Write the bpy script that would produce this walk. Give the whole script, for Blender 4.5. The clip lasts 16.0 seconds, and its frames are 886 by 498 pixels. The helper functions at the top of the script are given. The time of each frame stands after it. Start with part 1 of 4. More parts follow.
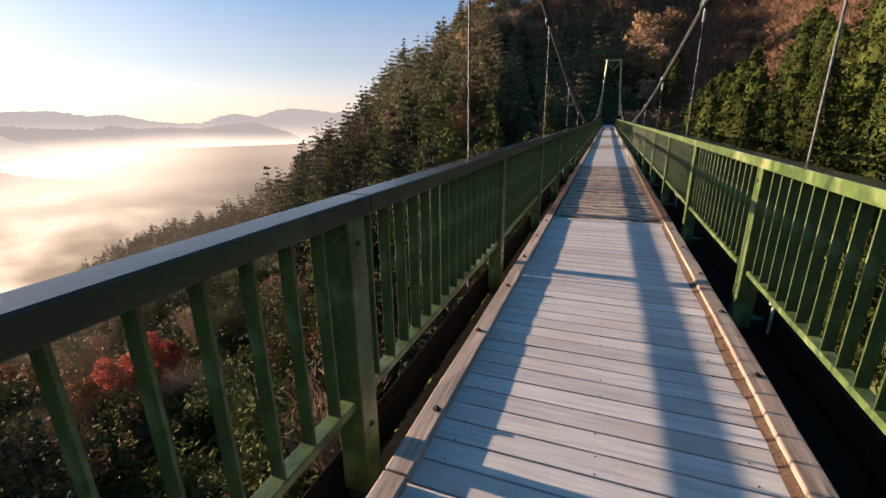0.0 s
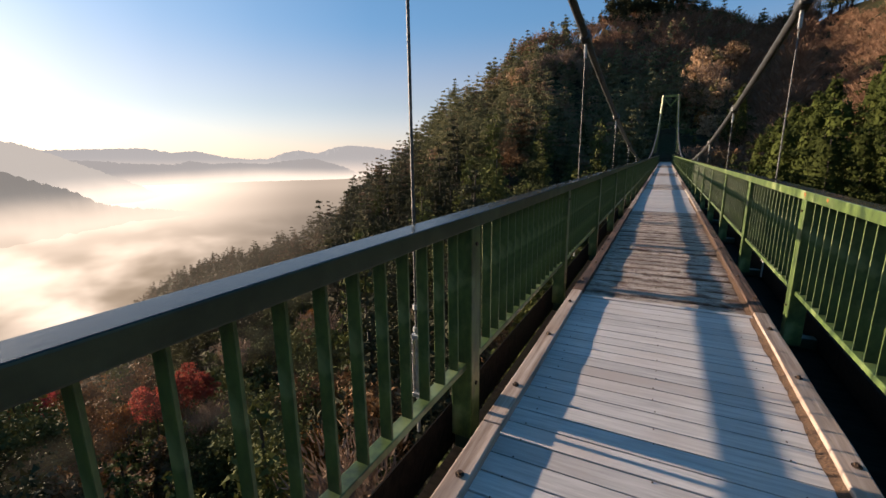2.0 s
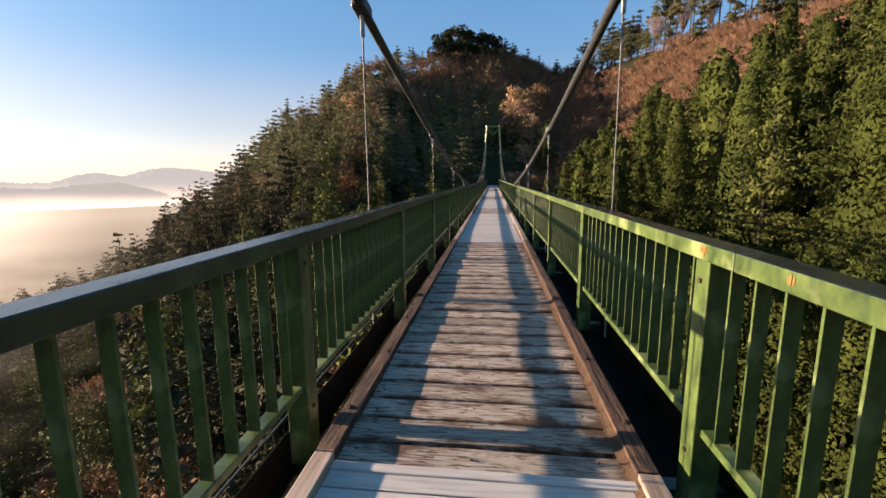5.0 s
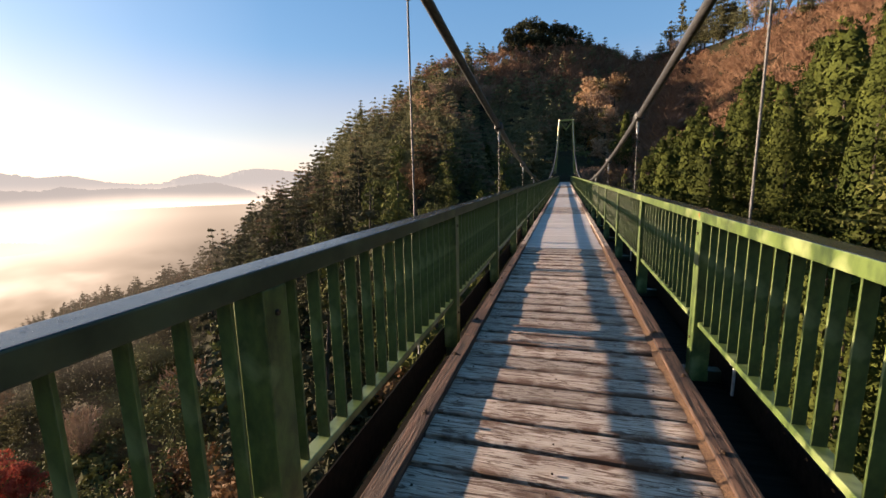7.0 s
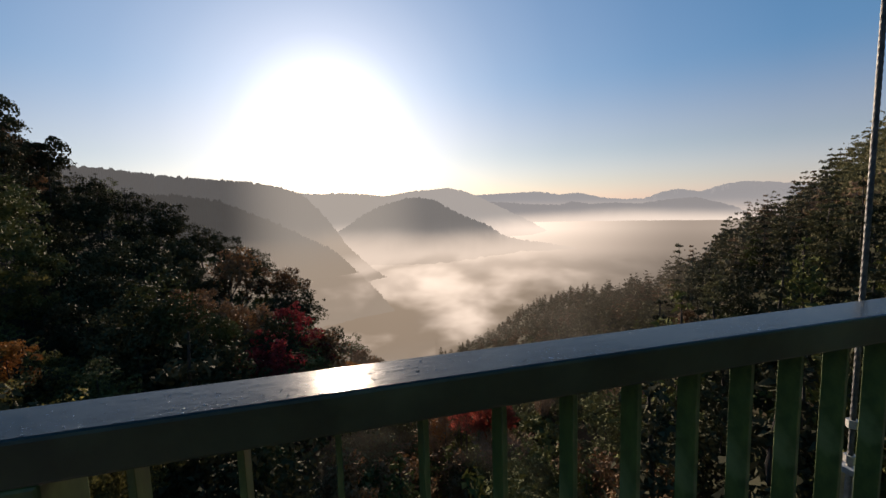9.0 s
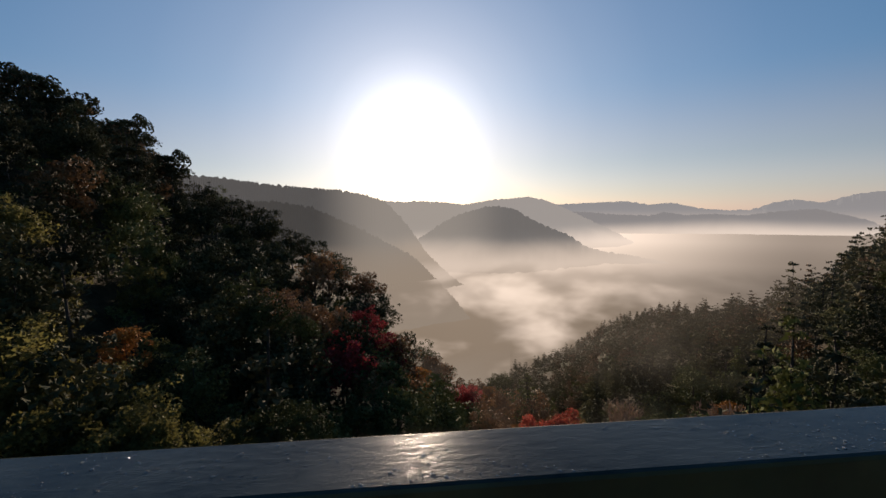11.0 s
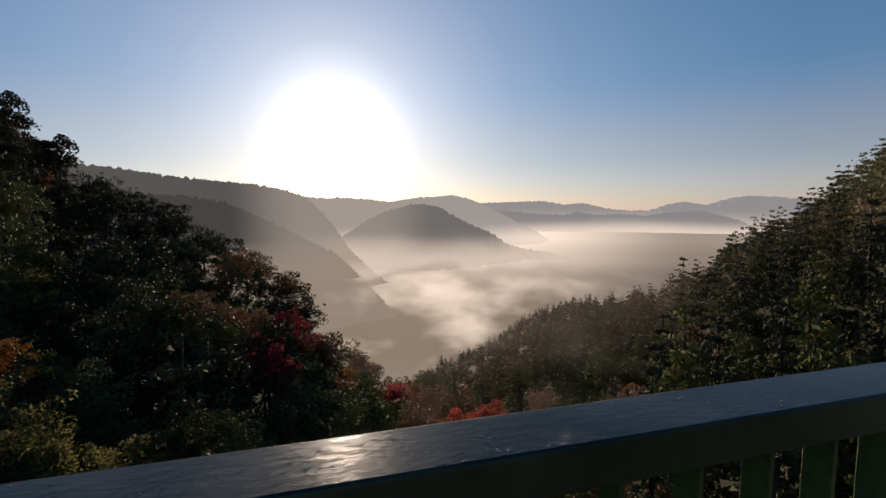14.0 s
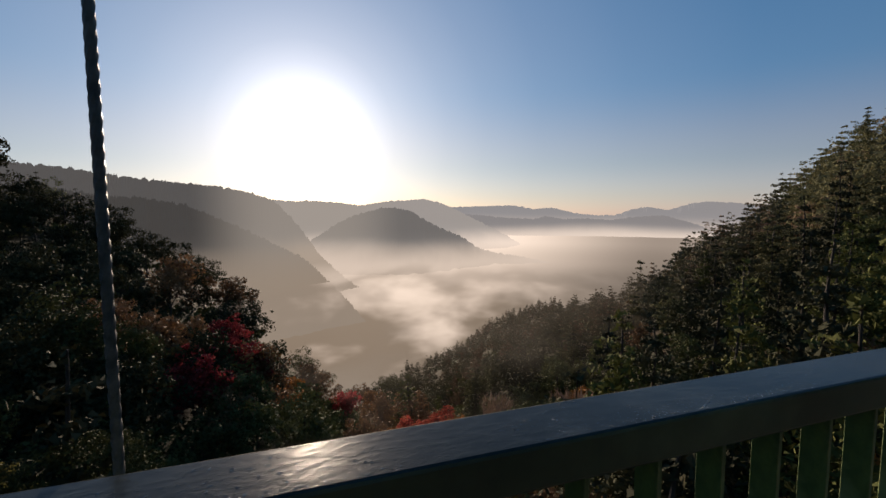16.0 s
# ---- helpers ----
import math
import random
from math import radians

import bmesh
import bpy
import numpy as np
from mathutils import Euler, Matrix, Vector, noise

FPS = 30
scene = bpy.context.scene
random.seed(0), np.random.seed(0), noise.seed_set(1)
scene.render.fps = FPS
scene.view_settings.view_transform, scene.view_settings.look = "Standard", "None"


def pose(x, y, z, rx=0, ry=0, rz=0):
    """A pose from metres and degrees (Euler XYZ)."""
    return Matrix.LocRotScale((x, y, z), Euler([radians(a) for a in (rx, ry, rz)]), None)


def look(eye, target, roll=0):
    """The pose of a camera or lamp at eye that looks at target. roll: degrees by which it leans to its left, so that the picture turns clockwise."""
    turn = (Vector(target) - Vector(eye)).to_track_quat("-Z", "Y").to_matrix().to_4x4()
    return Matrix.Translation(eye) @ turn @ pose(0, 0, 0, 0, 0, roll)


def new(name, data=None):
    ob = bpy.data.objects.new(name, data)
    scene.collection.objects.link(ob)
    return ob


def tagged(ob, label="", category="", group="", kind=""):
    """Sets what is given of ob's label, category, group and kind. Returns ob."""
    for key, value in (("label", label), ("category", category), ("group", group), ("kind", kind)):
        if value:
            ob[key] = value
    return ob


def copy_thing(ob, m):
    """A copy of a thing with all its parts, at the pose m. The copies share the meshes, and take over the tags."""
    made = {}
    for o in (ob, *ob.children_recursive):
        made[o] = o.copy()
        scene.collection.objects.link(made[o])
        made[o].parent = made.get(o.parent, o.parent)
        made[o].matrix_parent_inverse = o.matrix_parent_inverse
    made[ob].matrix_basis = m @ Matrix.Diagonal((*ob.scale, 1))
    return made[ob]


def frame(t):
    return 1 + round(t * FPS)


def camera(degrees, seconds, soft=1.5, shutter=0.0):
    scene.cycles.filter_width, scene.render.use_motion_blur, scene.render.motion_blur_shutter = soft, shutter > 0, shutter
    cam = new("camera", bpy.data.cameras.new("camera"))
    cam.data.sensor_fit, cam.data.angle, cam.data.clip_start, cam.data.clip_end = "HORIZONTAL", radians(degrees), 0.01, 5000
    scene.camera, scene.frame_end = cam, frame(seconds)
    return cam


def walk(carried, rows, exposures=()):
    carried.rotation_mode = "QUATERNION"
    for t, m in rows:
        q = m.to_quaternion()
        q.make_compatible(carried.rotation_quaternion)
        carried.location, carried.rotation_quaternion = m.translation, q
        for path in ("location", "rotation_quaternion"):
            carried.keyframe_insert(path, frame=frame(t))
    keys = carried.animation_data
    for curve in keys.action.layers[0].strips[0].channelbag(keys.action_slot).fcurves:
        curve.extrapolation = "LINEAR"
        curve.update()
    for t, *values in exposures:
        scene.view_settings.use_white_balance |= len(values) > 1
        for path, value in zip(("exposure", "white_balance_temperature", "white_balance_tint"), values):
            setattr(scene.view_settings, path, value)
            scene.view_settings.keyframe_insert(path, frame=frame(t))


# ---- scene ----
# ------------------------------------------------------------------ camera
cam = camera(92.6, 16.0, soft=1.5)
ROWS = [
    (0, -0.067, -0.053, 1.439, -17.08, 0.71, 20.47),
    (0.5, -0.051, 0.430, 1.465, -15.69, 0.79, 23.82),
    (1, -0.094, 0.902, 1.480, -14.25, 0.73, 25.39),
    (1.5, -0.039, 1.359, 1.467, -13.17, 0.80, 26.57),
    (2, -0.051, 1.841, 1.458, -12.39, 0.67, 27.13),
    (2.5, -0.005, 2.282, 1.461, -11.90, 0.79, 26.55),
    (3, 0.035, 2.806, 1.456, -11.30, 0.87, 23.73),
    (3.5, 0.072, 3.316, 1.474, -10.74, 0.68, 18.51),
    (4, 0.075, 3.836, 1.469, -10.35, 0.47, 12.74),
    (4.2, 0.075, 4.026, 1.453, -10.33, 0.17, 10.88),
    (6.3, 0.120, 4.889, 1.421, -8.29, 1.15, 4.67),
    (6.5, 0.083, 5.038, 1.417, -8.53, 0.83, 6.66),
    (7, 0.024, 5.422, 1.440, -9.70, 1.19, 15.83),
    (7.5, -0.054, 5.786, 1.449, -10.01, 1.68, 30.79),
    (8, -0.129, 6.235, 1.456, -9.46, 1.35, 47.67),
    (8.5, -0.223, 6.721, 1.446, -7.73, 1.86, 63.18),
    (9, -0.216, 7.152, 1.470, -6.12, 1.75, 74.46),
    (9.5, -0.294, 7.500, 1.465, -5.20, 1.60, 82.00),
    (9.7, -0.324, 7.560, 1.464, -5.00, 1.50, 84.10),
    (11.8, -0.503, 7.550, 1.472, -4.71, 0.94, 85.16),
    (12, -0.482, 7.545, 1.471, -5.03, 0.79, 84.47),
    (12.5, -0.418, 7.530, 1.469, -5.38, 0.68, 82.75),
    (13, -0.448, 7.480, 1.470, -5.62, 0.61, 80.51),
    (13.5, -0.351, 7.410, 1.493, -5.48, 0.48, 77.66),
    (14, -0.409, 7.350, 1.504, -5.17, 0.31, 75.07),
    (14.5, -0.427, 7.735, 1.490, -4.86, 0.19, 73.52),
    (15, -0.518, 8.232, 1.476, -4.81, 0.14, 73.06),
    (15.5, -0.482, 8.803, 1.469, -4.73, 0.08, 72.74),
    (16, -0.391, 9.340, 1.510, -4.66, 0.06, 71.26),
]
walk(cam, [(t, pose(x, y, z, 90 + p, r, a)) for t, x, y, z, p, r, a in ROWS], exposures=[(0.0, 1.54, 7800, 22), (1.5, 1.4, 7500, 19), (3.3, 1.33, 7500, 18), (4.2, 1.55, 7700, 19), (6.3, 1.8, 8200, 22), (7.0, 1.75, 8200, 22), (7.5, 1.45, 7700, 19), (8.0, 1.15, 7400, 18), (8.5, 1.0, 7300, 17), (9.0, 0.85, 7300, 18), (9.5, 0.7, 7300, 18), (12.0, 0.6, 7300, 18), (16.0, 0.6, 7300, 18)])

# ------------------------------------------------------------------ world, sun
SUN_AZ, SUN_EL = 89.0, 9.6          # degrees: azimuth to the left of +y, elevation
sun_way = Vector((-math.sin(radians(SUN_AZ)) * math.cos(radians(SUN_EL)), math.cos(radians(SUN_AZ)) * math.cos(radians(SUN_EL)), math.sin(radians(SUN_EL))))
world = bpy.data.worlds.new("sky")
scene.world = world
world.use_nodes = True
wn, wl = world.node_tree.nodes, world.node_tree.links
wn.clear()
sky = wn.new("ShaderNodeTexSky")
sky.sky_type = "NISHITA"
sky.sun_disc = False
sky.sun_elevation, sky.sun_rotation = radians(SUN_EL), radians(-SUN_AZ)
sky.air_density, sky.dust_density, sky.ozone_density = 1.0, 0.15, 3.0
sky_bg = wn.new("ShaderNodeBackground")
sky_bg.inputs["Strength"].default_value = 0.043
wl.new(sky.outputs[0], sky_bg.inputs["Color"])
# the hazy bright air around the low sun
way = wn.new("ShaderNodeTexCoord")
dot = wn.new("ShaderNodeVectorMath")
dot.operation = "DOT_PRODUCT"
dot.inputs[1].default_value = sun_way
wl.new(way.outputs["Generated"], dot.inputs[0])
glow = wn.new("ShaderNodeValToRGB")
glow.color_ramp.interpolation = "LINEAR"
ramp = glow.color_ramp.elements
ramp[0].position, ramp[0].color = math.cos(radians(52)), (0, 0, 0, 1)
ramp[1].position, ramp[1].color = 1.0, (2.0, 1.95, 1.8, 1)
for deg, c in ((40, 0.02), (30, 0.048), (23, 0.085), (18, 0.13), (14, 0.185), (11, 0.24), (8.5, 0.34), (6.5, 0.46), (4.8, 0.66), (3, 1.0)):
    ramp.new(math.cos(radians(deg))).color = (c, c * 0.985, c * 0.95, 1)
wl.new(dot.outputs["Value"], glow.inputs[0])
glow_bg = wn.new("ShaderNodeBackground")
wl.new(glow.outputs[0], glow_bg.inputs["Color"])
# pale haze low over the horizon
up = wn.new("ShaderNodeSeparateXYZ")
wl.new(way.outputs["Generated"], up.inputs[0])
haze = wn.new("ShaderNodeValToRGB")
haze.color_ramp.interpolation = "EASE"
hz = haze.color_ramp.elements
hz[0].position, hz[0].color = 0.0, (0.12, 0.108, 0.165, 1)
hz[1].position, hz[1].color = 0.6, (0.0, 0.052, 0.135, 1)
hz.new(0.05).color = (0.105, 0.098, 0.15, 1)
hz.new(0.12).color = (0.07, 0.075, 0.115, 1)
hz.new(0.28).color = (0.008, 0.056, 0.132, 1)
wl.new(up.outputs["Z"], haze.inputs[0])
haze_bg = wn.new("ShaderNodeBackground")
wl.new(haze.outputs[0], haze_bg.inputs["Color"])
low_air = wn.new("ShaderNodeAddShader")
wl.new(glow_bg.outputs[0], low_air.inputs[0])
wl.new(haze_bg.outputs[0], low_air.inputs[1])
both = wn.new("ShaderNodeAddShader")
wl.new(sky_bg.outputs[0], both.inputs[0])
wl.new(low_air.outputs[0], both.inputs[1])
wl.new(both.outputs[0], wn.new("ShaderNodeOutputWorld").inputs[0])
sun = new("sun", bpy.data.lights.new("sun", "SUN"))
sun.data.energy, sun.data.angle, sun.data.color = 5.0, radians(0.6), (1.0, 0.88, 0.72)
sun.matrix_world = look(sun_way * 50, (0, 0, 0))


# ------------------------------------------------------------------ materials
def mat(name, c1, c2, scale=(8, 8, 8), rough=0.6, bump=0.2, c3=None, big=0.6, metal=0.0, island=0.0, per_object=0.0, detail=6, fine=0.02, band=(0.36, 0.64), stain=(0.5, 0.68)):
    """Two colours mixed by stretched grain, a third by large stains, with bump; islands and objects may vary in brightness."""
    m = bpy.data.materials.new(name)
    m.use_nodes = True
    n, l = m.node_tree.nodes, m.node_tree.links
    b = n["Principled BSDF"]
    co = n.new("ShaderNodeTexCoord")
    mp = n.new("ShaderNodeMapping")
    mp.inputs["Scale"].default_value = scale
    l.new(co.outputs["Object"], mp.inputs[0])
    if per_object:
        info = n.new("ShaderNodeObjectInfo")
        off = n.new("ShaderNodeVectorMath")
        off.operation = "SCALE"
        off.inputs[0].default_value = (37, 53, 71)
        l.new(info.outputs["Random"], off.inputs["Scale"])
        l.new(off.outputs[0], mp.inputs["Location"])
    g = n.new("ShaderNodeTexNoise")
    g.inputs["Scale"].default_value, g.inputs["Detail"].default_value, g.inputs["Roughness"].default_value = 1.0, detail, 0.65
    l.new(mp.outputs[0], g.inputs["Vector"])
    r = n.new("ShaderNodeValToRGB")
    r.color_ramp.elements[0].position, r.color_ramp.elements[0].color = band[0], (*c1, 1)
    r.color_ramp.elements[1].position, r.color_ramp.elements[1].color = band[1], (*c2, 1)
    l.new(g.outputs["Fac"], r.inputs[0])
    col = r.outputs[0]
    if c3:
        s = n.new("ShaderNodeTexNoise")
        s.inputs["Scale"].default_value, s.inputs["Detail"].default_value = big, 5
        if per_object:
            away = n.new("ShaderNodeVectorMath")
            l.new(co.outputs["Object"], away.inputs[0])
            l.new(off.outputs[0], away.inputs[1])
            l.new(away.outputs[0], s.inputs["Vector"])
        else:
            l.new(co.outputs["Object"], s.inputs["Vector"])
        f = n.new("ShaderNodeMapRange")
        f.inputs["From Min"].default_value, f.inputs["From Max"].default_value = stain
        l.new(s.outputs["Fac"], f.inputs["Value"])
        mx = n.new("ShaderNodeMix")
        mx.data_type = "RGBA"
        l.new(f.outputs[0], mx.inputs[0])
        l.new(col, mx.inputs[6])
        mx.inputs[7].default_value = (*c3, 1)
        col = mx.outputs[2]
    for amount, node, out in ((island, "ShaderNodeNewGeometry", "Random Per Island"), (per_object, "ShaderNodeObjectInfo", "Random")):
        if amount:
            src = n.new(node)
            rng = n.new("ShaderNodeMapRange")
            rng.inputs["To Min"].default_value, rng.inputs["To Max"].default_value = 1 - amount, 1 + amount
            l.new(src.outputs[out], rng.inputs["Value"])
            mul = n.new("ShaderNodeVectorMath")
            mul.operation = "SCALE"
            l.new(col, mul.inputs[0])
            l.new(rng.outputs[0], mul.inputs["Scale"])
            col = mul.outputs[0]
    l.new(col, b.inputs["Base Color"])
    b.inputs["Roughness"].default_value, b.inputs["Metallic"].default_value = rough, metal
    if bump:
        bp = n.new("ShaderNodeBump")
        bp.inputs["Strength"].default_value, bp.inputs["Distance"].default_value = bump, fine
        l.new(g.outputs["Fac"], bp.inputs["Height"])
        l.new(bp.outputs[0], b.inputs["Normal"])
    return m


def leaf_mat(name, c1, c2, gloss=0.85, through_light=0.12, c3=None, patch=0.35):
    """Foliage: colour differs leaf by leaf, clump by clump and tree by tree, and lets some light through."""
    m = bpy.data.materials.new(name)
    m.use_nodes = True
    n, l = m.node_tree.nodes, m.node_tree.links
    b, out = n["Principled BSDF"], n["Material Output"]
    geo, info, co = n.new("ShaderNodeNewGeometry"), n.new("ShaderNodeObjectInfo"), n.new("ShaderNodeTexCoord")
    g = n.new("ShaderNodeTexNoise")
    g.inputs["Scale"].default_value, g.inputs["Detail"].default_value = patch, 2
    l.new(co.outputs["Object"], g.inputs["Vector"])
    clump = n.new("ShaderNodeMapRange")
    clump.inputs["From Min"].default_value, clump.inputs["From Max"].default_value = 0.36, 0.64
    clump.inputs["To Max"].default_value = 0.6
    l.new(g.outputs["Fac"], clump.inputs["Value"])
    fac = n.new("ShaderNodeMath")
    fac.operation = "MULTIPLY_ADD"
    fac.inputs[1].default_value = 0.4
    l.new(geo.outputs["Random Per Island"], fac.inputs[0])
    l.new(clump.outputs[0], fac.inputs[2])
    mx = n.new("ShaderNodeMix")
    mx.data_type = "RGBA"
    l.new(fac.outputs[0], mx.inputs[0])
    mx.inputs[6].default_value, mx.inputs[7].default_value = (*c1, 1), (*c2, 1)
    col = mx.outputs[2]
    if c3:
        other = n.new("ShaderNodeTexNoise")
        other.inputs["Scale"].default_value, other.inputs["Detail"].default_value = patch * 0.8, 3
        away = n.new("ShaderNodeVectorMath")
        away.inputs[1].default_value = (31, 17, 53)
        l.new(co.outputs["Object"], away.inputs[0])
        l.new(away.outputs[0], other.inputs["Vector"])
        turn = n.new("ShaderNodeMapRange")
        turn.inputs["From Min"].default_value, turn.inputs["From Max"].default_value = 0.54, 0.62
        l.new(other.outputs["Fac"], turn.inputs["Value"])
        m3 = n.new("ShaderNodeMix")
        m3.data_type = "RGBA"
        l.new(turn.outputs[0], m3.inputs[0])
        l.new(col, m3.inputs[6])
        m3.inputs[7].default_value = (*c3, 1)
        col = m3.outputs[2]
    rng = n.new("ShaderNodeMapRange")
    rng.inputs["To Min"].default_value, rng.inputs["To Max"].default_value = 0.65, 1.35
    l.new(info.outputs["Random"], rng.inputs["Value"])
    mul = n.new("ShaderNodeVectorMath")
    mul.operation = "SCALE"
    l.new(col, mul.inputs[0])
    l.new(rng.outputs[0], mul.inputs["Scale"])
    l.new(mul.outputs[0], b.inputs["Base Color"])
    b.inputs["Roughness"].default_value = gloss
    b.inputs["Specular IOR Level"].default_value = 0.06
    tr = n.new("ShaderNodeBsdfTranslucent")
    l.new(mul.outputs[0], tr.inputs["Color"])
    ms = n.new("ShaderNodeMixShader")
    ms.inputs[0].default_value = through_light
    l.new(b.outputs[0], ms.inputs[1])
    l.new(tr.outputs[0], ms.inputs[2])
    l.new(ms.outputs[0], out.inputs["Surface"])
    return m


def far_mat(name, body, air, veil, scale=0.05, low=None, foot=(0.30, 0.255, 0.21), glow_share=0.3):
    """A far wooded slope with lit haze painted on as emission: veil is the share of air; low thickens it towards a
    height given in metres (thick, clear).
    """
    m = bpy.data.materials.new(name)
    m.use_nodes = True
    n, l = m.node_tree.nodes, m.node_tree.links
    b, out = n["Principled BSDF"], n["Material Output"]
    co = n.new("ShaderNodeTexCoord")
    g = n.new("ShaderNodeTexNoise")
    g.inputs["Scale"].default_value, g.inputs["Detail"].default_value = scale, 8
    l.new(co.outputs["Object"], g.inputs["Vector"])
    r = n.new("ShaderNodeValToRGB")
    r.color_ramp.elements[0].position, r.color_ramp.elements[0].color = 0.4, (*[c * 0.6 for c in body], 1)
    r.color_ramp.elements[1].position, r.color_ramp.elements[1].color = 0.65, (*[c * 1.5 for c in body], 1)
    l.new(g.outputs["Fac"], r.inputs[0])
    l.new(r.outputs[0], b.inputs["Base Color"])
    b.inputs["Roughness"].default_value = 0.9
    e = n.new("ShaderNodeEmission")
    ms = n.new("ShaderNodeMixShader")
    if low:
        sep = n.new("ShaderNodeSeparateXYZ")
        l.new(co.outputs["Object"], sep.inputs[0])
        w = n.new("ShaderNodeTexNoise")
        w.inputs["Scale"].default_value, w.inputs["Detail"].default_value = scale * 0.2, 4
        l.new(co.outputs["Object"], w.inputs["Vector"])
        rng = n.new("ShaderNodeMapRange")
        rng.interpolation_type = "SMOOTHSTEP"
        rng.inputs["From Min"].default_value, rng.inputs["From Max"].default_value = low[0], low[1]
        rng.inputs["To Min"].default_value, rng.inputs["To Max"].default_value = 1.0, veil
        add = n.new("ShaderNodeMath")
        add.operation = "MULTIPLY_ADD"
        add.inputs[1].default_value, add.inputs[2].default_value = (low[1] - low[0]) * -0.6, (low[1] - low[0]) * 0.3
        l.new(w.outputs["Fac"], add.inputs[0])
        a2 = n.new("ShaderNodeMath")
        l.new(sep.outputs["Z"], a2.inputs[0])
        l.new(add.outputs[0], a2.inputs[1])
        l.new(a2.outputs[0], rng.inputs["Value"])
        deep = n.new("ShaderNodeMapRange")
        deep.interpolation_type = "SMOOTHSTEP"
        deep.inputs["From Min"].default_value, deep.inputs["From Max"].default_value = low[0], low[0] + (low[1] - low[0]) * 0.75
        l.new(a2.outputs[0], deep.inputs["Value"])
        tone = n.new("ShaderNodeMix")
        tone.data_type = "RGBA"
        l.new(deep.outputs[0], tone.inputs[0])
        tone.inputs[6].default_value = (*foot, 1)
    # the painted veil thickens and brightens under the sun, as air scattering onwards would
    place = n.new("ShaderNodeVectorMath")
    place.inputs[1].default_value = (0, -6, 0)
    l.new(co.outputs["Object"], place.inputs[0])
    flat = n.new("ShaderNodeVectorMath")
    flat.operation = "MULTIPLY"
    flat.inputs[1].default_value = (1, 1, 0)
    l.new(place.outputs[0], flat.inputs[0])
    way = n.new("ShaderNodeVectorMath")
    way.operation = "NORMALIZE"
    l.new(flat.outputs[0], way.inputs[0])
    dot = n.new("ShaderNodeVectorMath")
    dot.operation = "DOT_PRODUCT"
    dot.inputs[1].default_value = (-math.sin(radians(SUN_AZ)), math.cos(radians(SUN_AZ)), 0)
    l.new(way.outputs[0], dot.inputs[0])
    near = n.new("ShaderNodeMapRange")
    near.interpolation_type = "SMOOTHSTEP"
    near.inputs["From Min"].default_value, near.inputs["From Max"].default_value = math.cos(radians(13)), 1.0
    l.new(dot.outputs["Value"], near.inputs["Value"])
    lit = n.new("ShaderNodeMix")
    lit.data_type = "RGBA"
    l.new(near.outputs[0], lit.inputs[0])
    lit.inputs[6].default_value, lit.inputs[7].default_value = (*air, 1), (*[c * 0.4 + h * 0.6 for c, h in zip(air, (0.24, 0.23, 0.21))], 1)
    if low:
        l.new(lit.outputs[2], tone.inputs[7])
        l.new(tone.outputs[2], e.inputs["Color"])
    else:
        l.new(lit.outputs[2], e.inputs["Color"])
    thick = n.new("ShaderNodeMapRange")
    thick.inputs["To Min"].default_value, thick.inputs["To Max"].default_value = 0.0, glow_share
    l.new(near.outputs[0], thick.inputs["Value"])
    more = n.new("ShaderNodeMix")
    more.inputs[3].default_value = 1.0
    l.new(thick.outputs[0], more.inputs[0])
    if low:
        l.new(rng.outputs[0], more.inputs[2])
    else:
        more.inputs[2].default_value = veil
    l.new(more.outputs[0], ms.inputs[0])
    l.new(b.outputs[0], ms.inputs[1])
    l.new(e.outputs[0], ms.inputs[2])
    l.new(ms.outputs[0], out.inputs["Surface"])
    return m


